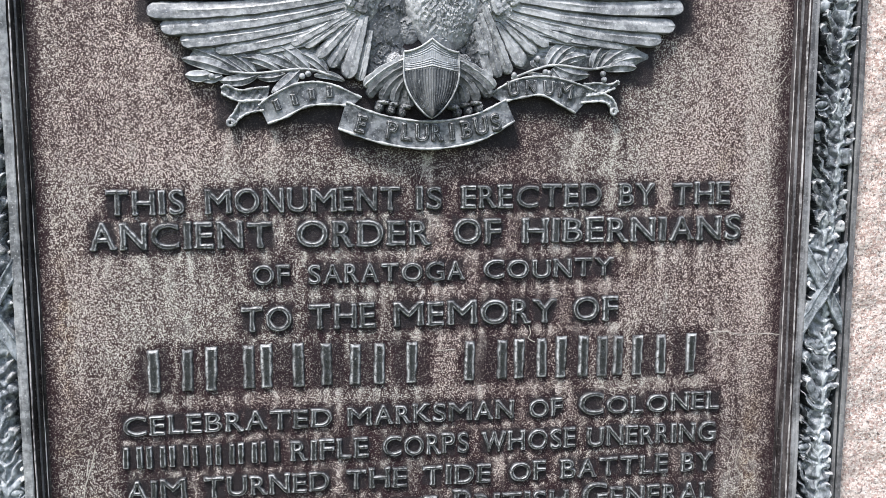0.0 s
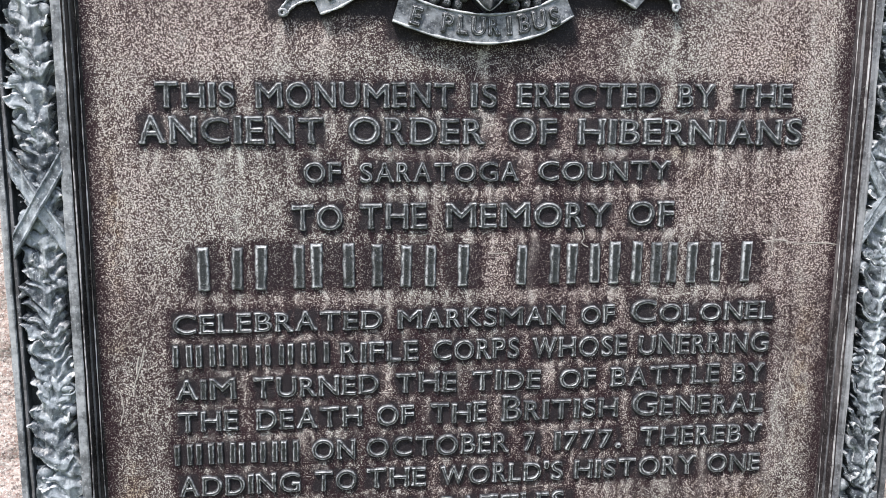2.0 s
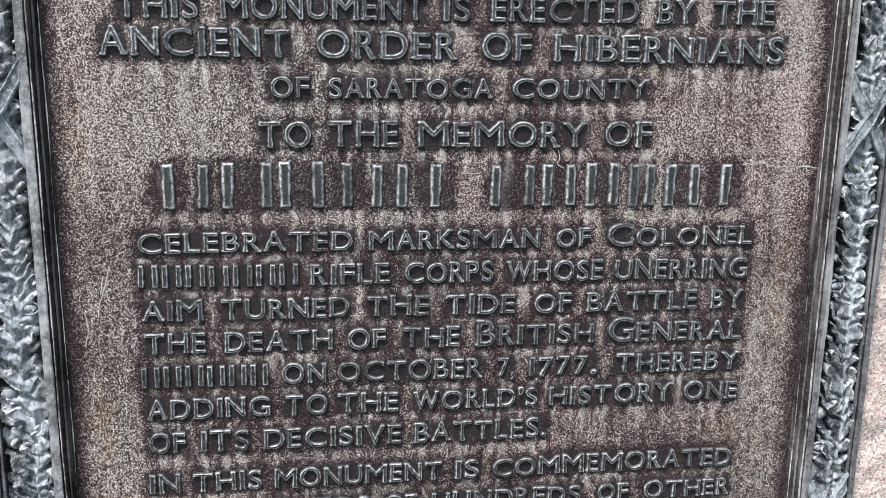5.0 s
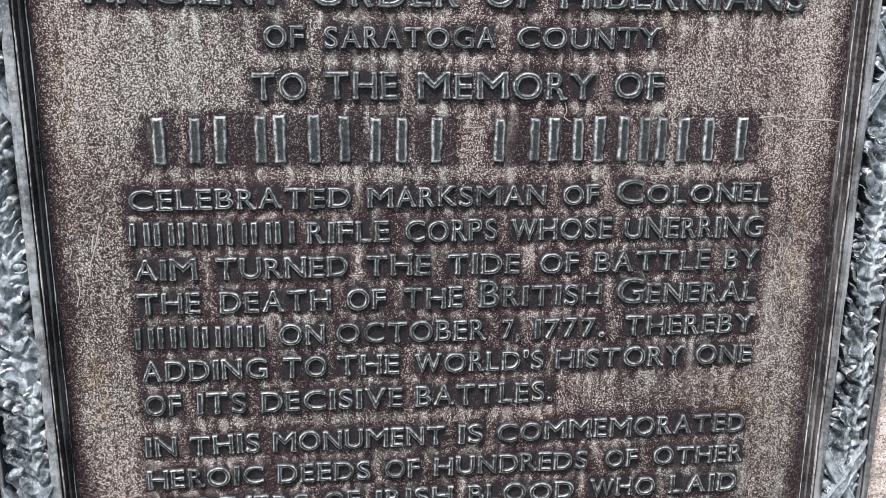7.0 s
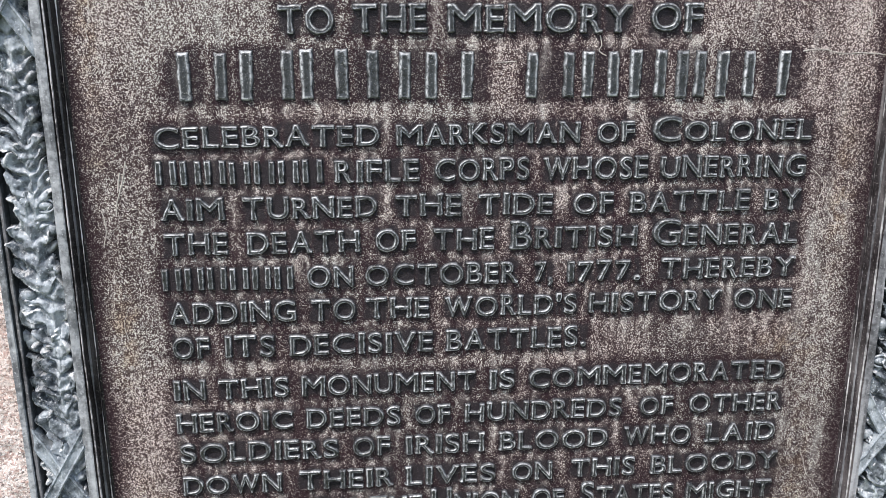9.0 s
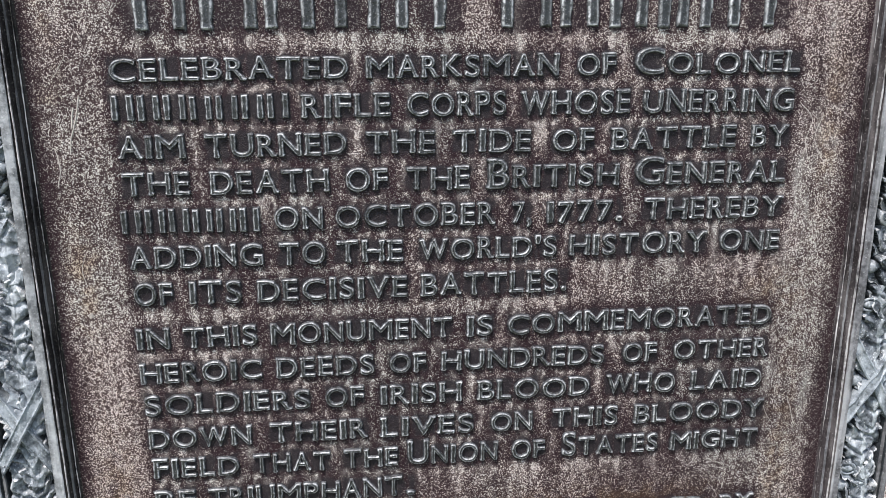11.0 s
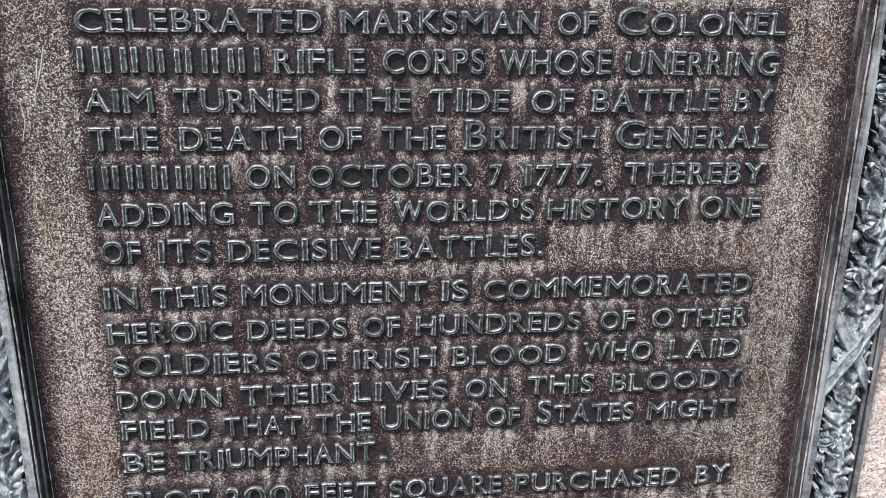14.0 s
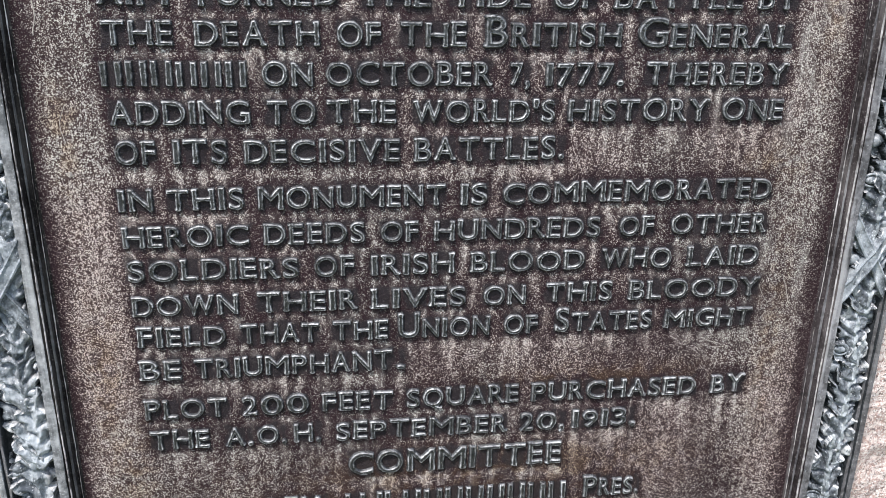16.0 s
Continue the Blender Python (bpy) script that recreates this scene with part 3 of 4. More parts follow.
    for x, z, wide, tall in ((0.284, 1.03, 0.014, 0.10), (0.262, 1.19, 0.03, 0.02), (-0.302, 1.01, 0.016, 0.07), (-0.31, 1.22, 0.01, 0.05), (0.12, 0.995, 0.11, 0.012), (-0.29, 0.93, 0.02, 0.05), (0.3, 1.33, 0.01, 0.06), (0.02, 0.90, 0.2, 0.03), (-0.315, 1.47, 0.008, 0.06)):
        rust = np.maximum(rust, np.exp(-((wx - x) / wide) ** 2 - ((wz - z) / tall) ** 2))
    layer = me.attributes.new("rust", "FLOAT", "POINT")
    layer.data.foreach_set("value", np.pad(rust, 1, "edge").reshape(-1).astype(np.float32))
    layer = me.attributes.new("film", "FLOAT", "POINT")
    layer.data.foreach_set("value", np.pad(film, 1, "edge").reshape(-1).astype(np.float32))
    part("field_plate", me, plaque, "pebbled brown bronze field with pale streaks, dark patina and painted shade round letters")


build_field()

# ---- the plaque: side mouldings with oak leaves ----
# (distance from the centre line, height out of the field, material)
# materials 0 and 4 carry painted shade: coves, grooves, trough and outer edge
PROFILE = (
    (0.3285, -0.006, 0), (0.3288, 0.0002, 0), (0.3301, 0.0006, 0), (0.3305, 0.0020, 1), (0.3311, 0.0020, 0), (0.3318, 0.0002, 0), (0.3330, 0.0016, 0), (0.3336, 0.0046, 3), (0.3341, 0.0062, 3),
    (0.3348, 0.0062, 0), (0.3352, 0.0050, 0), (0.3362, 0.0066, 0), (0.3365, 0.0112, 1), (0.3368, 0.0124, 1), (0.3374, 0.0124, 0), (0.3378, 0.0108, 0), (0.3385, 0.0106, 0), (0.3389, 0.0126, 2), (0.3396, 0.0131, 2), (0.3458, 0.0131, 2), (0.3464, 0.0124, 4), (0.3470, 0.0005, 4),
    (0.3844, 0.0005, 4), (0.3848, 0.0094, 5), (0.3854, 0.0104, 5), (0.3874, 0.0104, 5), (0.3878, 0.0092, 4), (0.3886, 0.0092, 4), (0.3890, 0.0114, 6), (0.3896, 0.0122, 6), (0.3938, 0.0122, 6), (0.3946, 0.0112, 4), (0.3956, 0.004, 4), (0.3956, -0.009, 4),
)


def build_moulding(side):
    zs = np.linspace(LOW, HIGH, 520)
    verts, faces, picks = [], [], []
    n = len(PROFILE)
    for k, z in enumerate(zs):
        for i, (d, h, _) in enumerate(PROFILE):
            wob = 0.0006 * noise.noise((z * 11, side * 5.0, i * 0.35)) + 0.0003 * noise.noise((z * 45, side * 9.0, i * 0.8)) + 0.0002 * noise.noise((z * 150, side * 3.0, i * 2.1))
            verts.append((MID + side * (d + wob), FIELD_Y - h - wob * 0.8, z))
    for k in range(len(zs) - 1):
        for i in range(n - 1):
            q = (k * n + i, k * n + i + 1, (k + 1) * n + i + 1, (k + 1) * n + i)
            faces.append(q if side > 0 else q[::-1])
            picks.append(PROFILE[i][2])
    for row in (0, len(zs) - 1):
        faces.append(tuple(row * n + i for i in range(n)))
        picks.append(2)
    # side light is painted in: the left cove dark, the right one paler
    me = mesh_of("side_moulding", verts, faces, [LIT_COVE if side > 0 else SHADED_COVE, LINE, MID_RAIL if side > 0 else PALE_RAIL, MID_RAIL if side > 0 else RAIL, TROUGH_SHADE, RAIL, RAIL if side > 0 else PALE_RAIL], 35, picks)
    return part("side_moulding", me, plaque, "stepped bronze border moulding with grey-green rails")


def leaf_mesh(seed, film, rib_film):
    """An oak leaf in high relief: lobes that run up and out from a soft midrib, with deep clefts between and curled,
    pale tips.
    """
    r = np.random.default_rng(seed + 40)
    long, half = 0.096, 0.0200
    rows, cols = 84, 47
    x, y = np.meshgrid(np.linspace(-half, half, cols), np.linspace(0, long, rows))
    drift = np.array([[(noise.noise((a * 90, b * 90, seed * 3.0)), noise.noise((a * 90, b * 90, seed * 3.0 + 50)), noise.noise((a * 330, b * 330, seed * 7.0))) for a, b in zip(p, q)] for p, q in zip(x, y)])
    wx, wy = x + 0.0034 * drift[..., 0], y + 0.0110 * drift[..., 1]
    # the midrib runs off the middle, so the lobes are long on one hand and short on the other
    wx = wx - 0.0055
    side = (wx > 0).astype(int)
    out = np.abs(wx)
    span = np.where(wx > 0, half - 0.0055, half + 0.0045)
    slant = r.uniform(0.7, 1.15, 2)[side]
    pitch = r.uniform(0.0125, 0.0215, 2)[side]
    t = (wy - slant * out) / pitch + r.uniform(0, 1, 2)[side] + 8
    number = np.floor(t + 0.5).astype(int)
    chance = r.uniform(0, 1, (2, 24))
    other = r.uniform(0, 1, (2, 24))
    lot, lot2 = chance[side, np.clip(number, 0, 23)], other[side, np.clip(number, 0, 23)]
    lobe = 0.5 + 0.5 * np.cos(2 * math.pi * t)
    s = y / long
    envelope = np.clip(np.minimum(1, 0.12 + 4.5 * s) * np.minimum(1, 2.4 * (1.04 - s)), 0.05, 1)
    reach = span * envelope * (0.42 + 0.42 * lobe ** 0.9 + 0.22 * lot)
    inside = np.clip((reach - out) / 0.0022 + 0.5, 0, 1)
    inside = inside * inside * (3 - 2 * inside)
    far = np.clip(out / span, 0, 1)
    h = 0.0046 + 0.0030 * (1 - far) + far ** 0.6 * (0.0044 * lobe ** 0.8 - 0.0062 * (1 - lobe) ** 3) + (lot2 - 0.5) * 0.0034 * far
    h += 0.0008 * np.exp(-((t - number) / 0.07) ** 2) * (1 - far)
    h += 0.0032 * lot * np.exp(-((out - reach + 0.0022) / 0.0019) ** 2)
    rib = np.exp(-(wx / (0.0026 + 0.0018 * (1 - s))) ** 2)
    h += 0.0024 * rib * np.minimum(1, 3 * (1 - s)) + 0.0006 * drift[..., 2] * (1 - 0.8 * rib)
    h *= np.minimum(1, 0.35 + 8 * s)
    h = h * inside - 0.001 * (1 - inside)
    keep = np.maximum.reduce([inside[:-1, :-1], inside[:-1, 1:], inside[1:, 1:], inside[1:, :-1]]) > 0.03
    i = np.arange(rows * cols).reshape(rows, cols)
    faces = np.stack([i[:-1, :-1], i[:-1, 1:], i[1:, 1:], i[1:, :-1]], -1)[keep]
    used, flat = np.unique(faces, return_inverse=True)
    pick = np.where((np.abs(out - reach + 0.0022) < 0.0013) & (lot > 0.3), 1, 0)
    # leaf feet and clefts take the ground's dark tone as painted shade
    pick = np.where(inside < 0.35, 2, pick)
    pick = np.where(rib > 0.6, 3, pick)[:-1, :-1][keep]
    verts = np.stack([x, FIELD_Y - h, y], -1).reshape(-1, 3)[used]
    return mesh_of("oak_leaf", verts, flat.reshape(-1, 4), [film, EDGE, TROUGH_SHADE, rib_film], 70, [int(q) for q in pick])


def acorn_mesh(hatched):
    """An acorn lying across: an oval nut in a cup."""
    a = np.linspace(0, 1, 14)
    c = np.linspace(-1, 1, 11)
    wide = 0.0062 * np.sqrt(np.clip(1 - (2 * a - 1) ** 2, 0.02, 1))
    u = (a[:, None] - 0.5) * 0.022 + 0 * c
    v = wide[:, None] * c
    h = 0.0062 + 0.0038 * np.sqrt(np.clip(1 - c ** 2, 0, 1))[None, :] * np.sqrt(np.clip(1 - (2 * a - 1) ** 2, 0, 1))[:, None]
    if hatched:
        i, k = np.indices(h.shape)
        h = h + 0.0011 * ((i + k) % 2) - 0.0005
    return mesh_of("acorn", *sheet(u, v, h), [LEAF], 30 if hatched else 70)


def ring_mesh():
    a = np.linspace(0, 2 * math.pi, 25)
    line = np.stack([0.0095 * np.cos(a), 0.0055 * np.sin(a)], 1)
    r, q = np.meshgrid(np.linspace(0.02, 1, 6), np.linspace(0, 2 * math.pi, 17))
    core = sheet(0.0074 * r * np.cos(q), 0.0036 * r * np.sin(q), 0.0082 + 0.003 * np.sqrt(np.clip(1 - r ** 2, 0, 1)), False)
    return mesh_of("acorn_ring", *joined([tube(line, 0.0088, 0.0011), core]), [LEAF], 60)


def band_mesh():
    """A flat ribbon that crosses the border slantwise, with a bead along each edge."""
    s = np.linspace(-1, 1, 20)
    c = np.linspace(-1, 1, 9)
    u = s[:, None] * 0.0205 + 0 * c
    v = s[:, None] * 0.034 + c * 0.0098
    h = 0.0108 + 0.0016 * (1 - s[:, None] ** 2) + 0 * c
    h = h + 0.0018 * np.exp(-((np.abs(c) - 0.85) / 0.14) ** 2) - 0.0022 * np.abs(s[:, None]) ** 3 + 0.0011 * np.sin(s[:, None] * 7 + 1.3) + 0.0009 * np.sin(s[:, None] * 17 + c * 3) * (1 - c ** 2)
    return mesh_of("crossing_ribbon", *sheet(u, v, h), [LEAF], 40)


LEAVES = {-1: [leaf_mesh(k, LEAF, LEAF) for k in range(6)], 1: [leaf_mesh(k + 6, DARK_LEAF, PALE_RIB) for k in range(6)]}
ACORN, HATCHED, RING, BAND = acorn_mesh(False), acorn_mesh(True), ring_mesh(), band_mesh()


def on_border(name, me, parent, x, z, turn=0.0, sx=1.0, sz=1.0, out=0.0):
    ob = new(name, me)
    ob.parent = parent
    ob.matrix_basis = Matrix.Translation((x, -out, z)) @ pose(0, 0, 0, 0, turn, 0) @ Matrix.Diagonal((sx, 1, sz, 1))
    return ob


def dress(moulding, side):
    """Oak leaves, acorns and crossing ribbons along one side of the border."""
    rng = np.random.default_rng(11 + side)
    axis = MID + side * 0.3657
    crossings = (0.72, 1.105, 1.491, 1.877)
    z = LOW + 0.005
    k = 0
    while z < HIGH - 0.07:
        turn = rng.uniform(-8, 8)
        on_border("oak_leaf", LEAVES[side][k % 6], moulding, axis + rng.uniform(-0.002, 0.002), z, turn, rng.uniform(0.9, 1.0), rng.uniform(0.86, 1.0), 0.0004 + 0.0008 * (k % 2))
        on_border("oak_leaf", LEAVES[side][(k + 3) % 6], moulding, axis + side * 0.002, z + 0.03, -turn, 1.0, rng.uniform(0.86, 1.0), -0.0044)
        s = side if k % 2 else -side
        on_border("acorn", HATCHED if k % 5 else ACORN, moulding, axis + s * 0.0115, z + 0.004, rng.uniform(-15, 15) + s * 20, 0.62, 0.85, -0.0010)
        if k % 3 == 0:
            on_border("acorn_ring", RING, moulding, axis - side * 0.0105, z + 0.024, rng.uniform(-12, 12), 0.9, 1.0, -0.0004)
        k += 1
        z += 0.054
    for q in crossings:
        if q < HIGH - 0.06:
            on_border("crossing_ribbon", BAND, moulding, axis, q, 0, -1.0, 1.0, 0.0016)
            on_border("crossing_ribbon", BAND, moulding, axis, q, 0, 1.0, 1.0, 0.0030)


for side in (-1, 1):
    dress(build_moulding(side), side)


def build_cross_rails():
    """Plain rails that close the border at the head and the foot."""
    for z in (LOW + 0.025, HIGH - 0.025):
        u, v = np.meshgrid(MID + np.linspace(-0.327, 0.327, 40), z + np.array((-0.024, -0.022, -0.012, 0.012, 0.022, 0.024)))
        h = np.broadcast_to(np.array((0.006, 0.0125, 0.0125, 0.0125, 0.0125, 0.006))[:, None], u.shape)
        part("cross_rail", mesh_of("cross_rail", *sheet(u, v, h, True, 0.008), [RAIL], 35), plaque, "plain grey-green bronze border rail")


build_cross_rails()

# ---- the plaque: emblem ----
EX, EZ = -0.0095, 1.647  # the shield's point


def at(x, z):
    """A place on the emblem, in millimetres from the shield's point."""
    return (EX + x * 0.001, EZ + z * 0.001)


def feather(root, tip, narrow, wide, lift, tilt=0.0018, bow=0.0, n=24, m=9, rise=0.0):
    """A wing feather: a flat strip that widens to a rounded end, one edge lying over its neighbour, with a fine shaft."""
    root, tip = np.array(root), np.array(tip)
    d = tip - root
    long = np.linalg.norm(d)
    nrm = np.array([-d[1], d[0]]) / long
    s = 1 - (1 - np.linspace(0, 1, n)) ** 1.7
    c = np.array((-1, -0.87, -0.6, -0.25, 0, 0.25, 0.6, 0.87, 1.0))
    end = min(0.4, 0.55 * wide / long)
    half = 0.5 * (narrow + (wide - narrow) * np.minimum(1, s / 0.8))
    half = half * np.sqrt(np.clip(1 - (np.maximum(0, s - 1 + end) / end) ** 2, 0.03, 1))
    axis = root + d * s[:, None] + nrm * (bow * np.sin(math.pi * s))[:, None]
    off = half[:, None] * c
    h = lift + tilt * c[None, :] + 0.0007 * np.exp(-(c / 0.13) ** 2)[None, :] - 0.0014 * (c ** 12)[None, :] + 0 * s[:, None]
    h = h * (0.8 + 0.2 * np.sqrt(np.clip(1 - s ** 8, 0, 1)))[:, None] + rise * (s - 0.5)[:, None]
    return axis[:, 0:1] + nrm[0] * off, axis[:, 1:2] + nrm[1] * off, h


def build_eagle():
    """The spread eagle as one cast relief: fanned wing feathers, breast, legs and tail."""
    pieces, picks = [], []
    rng = np.random.default_rng(8)

    def mass(x, z, rx, rz, lift, mat=0, scale=7.0):
        """A rounded mass of small overlapping scale feathers."""
        r, q = np.meshgrid(np.linspace(0.01, 1, 44), np.linspace(0, 2 * math.pi, 150))
        a, b = x + rx * r * np.cos(q), z + rz * r * np.sin(q)
        wob = 1.6 * np.sin(a * 0.31 + b * 0.17) + 1.2 * np.sin(b * 0.43 - a * 0.11) + 1.5 * np.sin(a * 0.83 - b * 0.61 + x) + 0.9 * np.sin(a * 1.7 + b * 1.3)
        down = (b + wob) / scale
        row = np.floor(down)
        across = (a + 0.5 * wob) / (scale * 1.25) + 0.5 * row
        across = across - np.floor(across)
        scales = (1 - (down - row)) * (1 - (2 * across - 1) ** 4)
        u, v = EX + a * 0.001, EZ + b * 0.001
        h = lift * np.sqrt(np.clip(1 - r ** 2.4, 0, 1)) - 0.001 + 0.0016 * (scales - 0.4) * np.clip((1 - r) * 6, 0, 1)
        pieces.append(sheet(u, v, h, False))
        picks.extend([mat] * len(pieces[-1][1]))

    def plume(x0, z0, x1, z1, narrow, wide, lift, tilt=0.0012, bow=0.0, mat=0, rise=0.0):
        u, v, h = feather(at(x0, z0), at(x1, z1), narrow * 0.001, wide * 0.001, lift, tilt, bow * 0.001, rise=rise)
        pieces.append(sheet(u, v, h))
        # sides and end take the darker bronze: shade painted between feathers
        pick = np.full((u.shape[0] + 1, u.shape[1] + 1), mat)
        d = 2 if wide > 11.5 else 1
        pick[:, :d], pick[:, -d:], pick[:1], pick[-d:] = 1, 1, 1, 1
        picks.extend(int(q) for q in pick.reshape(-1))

    for s in (-1, 1):
        # long wing feathers, each lying over the one above it
        tips = ((-222, 148), (-230, 126), (-234, 104), (-229, 84), (-219, 71), (-204, 60.5), (-177, 55), (-143, 56)) if s < 0 else ((216, 150), (226, 132), (228, 114), (225, 97), (218, 81), (206, 69), (177, 65.5), (146, 67))
        for k, (x, z) in enumerate(tips):
            plume(s * 56, (126, 119, 112, 105, 98, 92, 86, 82)[k], x, z, 8, 15.5 - 0.4 * k, 0.0128 - 0.0009 * k, -s * 0.0011, s * (-7 + 0.5 * k))
        short = ((-116, 60.5), (-105, 58.5), (-94, 50), (-84, 42)) if s < 0 else ((126, 67.5), (104, 63), (93, 56), (82, 45))
        for k, (x, z) in enumerate(short):
            plume(s * (66 - 2.5 * k), 88 - 2 * k, x, z, 5.5, (10, 9.5, 10, 11)[k] if s < 0 else (11, 12, 11, 15)[k], 0.0085 - 0.0005 * k, -s * 0.0009)
        if s < 0:
            plume(-55, 84, -70, 33, 8, 14, 0.0098)
            plume(-50, 72, -60, 31, 5, 9, 0.0084)
        else:
            plume(46, 94, 69, 38, 6, 9, 0.0088)
            plume(42, 88, 60, 35, 6, 9, 0.0084)
            plume(38, 80, 52, 33, 6, 8, 0.0080)
        # worn covert feathers over the wing root
        mass(s * 62, 110, 24, 36, 0.0125, 0, 7.5)
        for k in range(12):
            z = 132 - k * 3.6
            x = rng.uniform(54, 74)
            plume(s * (x - 3), z + 5, s * (x + rng.uniform(0, 4)), z - rng.uniform(4, 7), 7, rng.uniform(9, 13), 0.0124 + rng.uniform(-0.0006, 0.0005), rng.uniform(-0.0004, 0.0004), 0, 0 if rng.random() < 0.75 else 1, 0.0006)
        # darker flank feathers right of the breast; left of it a hollow with its shade painted dark
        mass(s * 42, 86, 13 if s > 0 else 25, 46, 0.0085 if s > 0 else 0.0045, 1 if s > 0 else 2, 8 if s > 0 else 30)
        for k in range(3 if s > 0 else 0):
            x, z = rng.uniform(38, 46), 74 - k * 7
            plume(s * x, z + 6, s * (x + rng.uniform(-2, 5)), z - 7, 6, 10, 0.0082 + rng.uniform(-0.001, 0.001), 0.0006, 0, k % 2, 0.001)
        # low fill between shield and legs, toned dark like the hollow
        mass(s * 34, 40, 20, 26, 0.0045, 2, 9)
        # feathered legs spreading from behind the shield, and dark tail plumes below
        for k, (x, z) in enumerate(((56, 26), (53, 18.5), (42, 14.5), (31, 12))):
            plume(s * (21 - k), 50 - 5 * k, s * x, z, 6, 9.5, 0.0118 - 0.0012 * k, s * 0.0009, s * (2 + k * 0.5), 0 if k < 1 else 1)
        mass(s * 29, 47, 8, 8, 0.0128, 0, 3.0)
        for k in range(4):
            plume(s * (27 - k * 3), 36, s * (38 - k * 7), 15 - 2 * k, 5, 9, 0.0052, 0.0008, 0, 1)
        # knuckled claws on the scroll's edge
        for k in range(3):
            mass(s * (24 + 9.5 * k), 5.0 + 1.8 * k, 4.2, 4.6, 0.0128, 1, 3)
            mass(s * (21 + 9.5 * k), 9.5 + 1.8 * k, 6.0, 2.6, 0.0122, k % 2, 3)
    # the breast
    mass(13, 104, 34, 50, 0.0150, 0, 4.6)
    # the hollow beside the breast: the breast's edge and a pointed tuft over it
    mass(-17, 74, 11, 12, 0.0052, 1, 40)
    plume(-67, 104, -38, 118, 3, 5.5, 0.0125, 0.0006, 3)
    plume(-60, 112, -32, 124, 3, 6, 0.0125, 0.0006, 2)
    verts, faces = joined(pieces)
    # cast and weathered: every surface a little uneven, every edge a little ragged
    verts = [(x + 0.0006 * noise.noise((x * 230, z * 230, 3.0)) + 0.0005 * noise.noise((x * 600, z * 600, 5.0)), y + 0.0004 * noise.noise((x * 210, z * 210, 1.0)) + 0.0006 * noise.noise((x * 560, z * 560, 2.0)), z + 0.0006 * noise.noise((x * 230, z * 230, 7.0)) + 0.0005 * noise.noise((x * 600, z * 600, 8.0))) for x, y, z in verts]
    part("eagle_relief", mesh_of("eagle_relief", verts, faces, [PLUME, DARK_PLUME_SHADE, SHIELD_AND_SHADE], 40, picks), plaque, "pale grey-green cast bronze eagle relief with spread wings")


def shield_half(t):
    """Half the shield's width at a height from point (0) to shoulders (1)."""
    return 0.0235 * min(1.0, (math.sin(min(t, 0.72) / 0.72 * math.pi / 2)) ** 0.72) - 0.0014 * max(0, t - 0.72)


def build_shield():
    rows, cols = 80, 61
    t = np.linspace(0.0, 1, rows)
    c = np.linspace(-1, 1, cols)
    half = np.array([shield_half(a) for a in t])
    u = EX + half[:, None] * c
    crest = 0.0008 + 0.0105 * (1 - np.abs(c)) ** 1.9
    v = EZ + t[:, None] * (0.0535 + crest[None, :] * t[:, None] ** 3)
    h = 0.0168 + 0.004 * (1 - c ** 2)[None, :] + 0 * t[:, None]
    stripes = np.where(t[:, None] < 0.72, 0.0005 * np.sin(c[None, :] * 62), 0.0003 * np.sin(t[:, None] * 230) + 0.0002 * np.sin(c[None, :] * 80))
    h = h + stripes
    tops = np.pad(np.where(t[:-1, None] + 0 * c[None, :-1] < 0.74, 0, 1), 1, "edge")
    shield = part("shield", mesh_of("shield", *sheet(u, v, h), [SHIELD_AND_SHADE, LAUREL], 40, [int(q) for q in tops.reshape(-1)]), plaque, "dark bronze shield with fine stripes")
    out = [(u[k, 0], v[k, 0]) for k in range(rows)][::-1] + [(u[k, -1], v[k, -1]) for k in range(1, rows)]
    top = [(u[-1, k], v[-1, k]) for k in range(cols)]
    chief = [(u[57, k], v[57, k] + 0.0016 * (1 - c[k] ** 2)) for k in range(cols)]
    rim = joined([tube(out, 0.0172, 0.0008), tube(top, 0.018 + 0.003 * (1 - c ** 2), 0.0009), tube(chief, 0.0168 + 0.004 * (1 - c ** 2), 0.0005)])
    ob = new("shield_rim", mesh_of("shield_rim", *rim, [EDGE], 60))
    ob.parent = shield


def ribbon_piece(name, upper, lower, lift, arch, beads=True):
    """A length of cast scroll between two edges, with pale beads along them."""
    n, m = 40, 9
    a = smooth_line([at(*q) for q in upper], n)
    b = smooth_line([at(*q) for q in lower], n)
    c = np.linspace(0, 1, m)
    u = a[:, 0:1] * (1 - c) + b[:, 0:1] * c
    v = a[:, 1:2] * (1 - c) + b[:, 1:2] * c
    s = np.linspace(0, 1, n)
    prof = lift + arch * np.sin(math.pi * s)
    h = prof[:, None] - 0.0007 * np.sin(math.pi * c)[None, :] + 0.0005 * np.sin(s[:, None] * 23 + c * 4) * np.sin(math.pi * c) + 0.0004 * np.sin(s[:, None] * 41 - c * 7)
    ob = part(name, mesh_of(name, *sheet(u, v, h), [SCROLL], 40), plaque, "dark bronze motto scroll with pale edges")
    if beads:
        rim = new("scroll_edge", mesh_of("scroll_edge", *joined([tube(a, prof, 0.0010 + 0.0002 * np.sin(s * 37 + 1) + 0.0002 * np.sin(s * 83)), tube(b, prof, 0.0010 + 0.0003 * np.sin(s * 29) + 0.0002 * np.sin(s * 71 + 2))]), [EDGE], 60))
        rim.parent = ob
    return ob


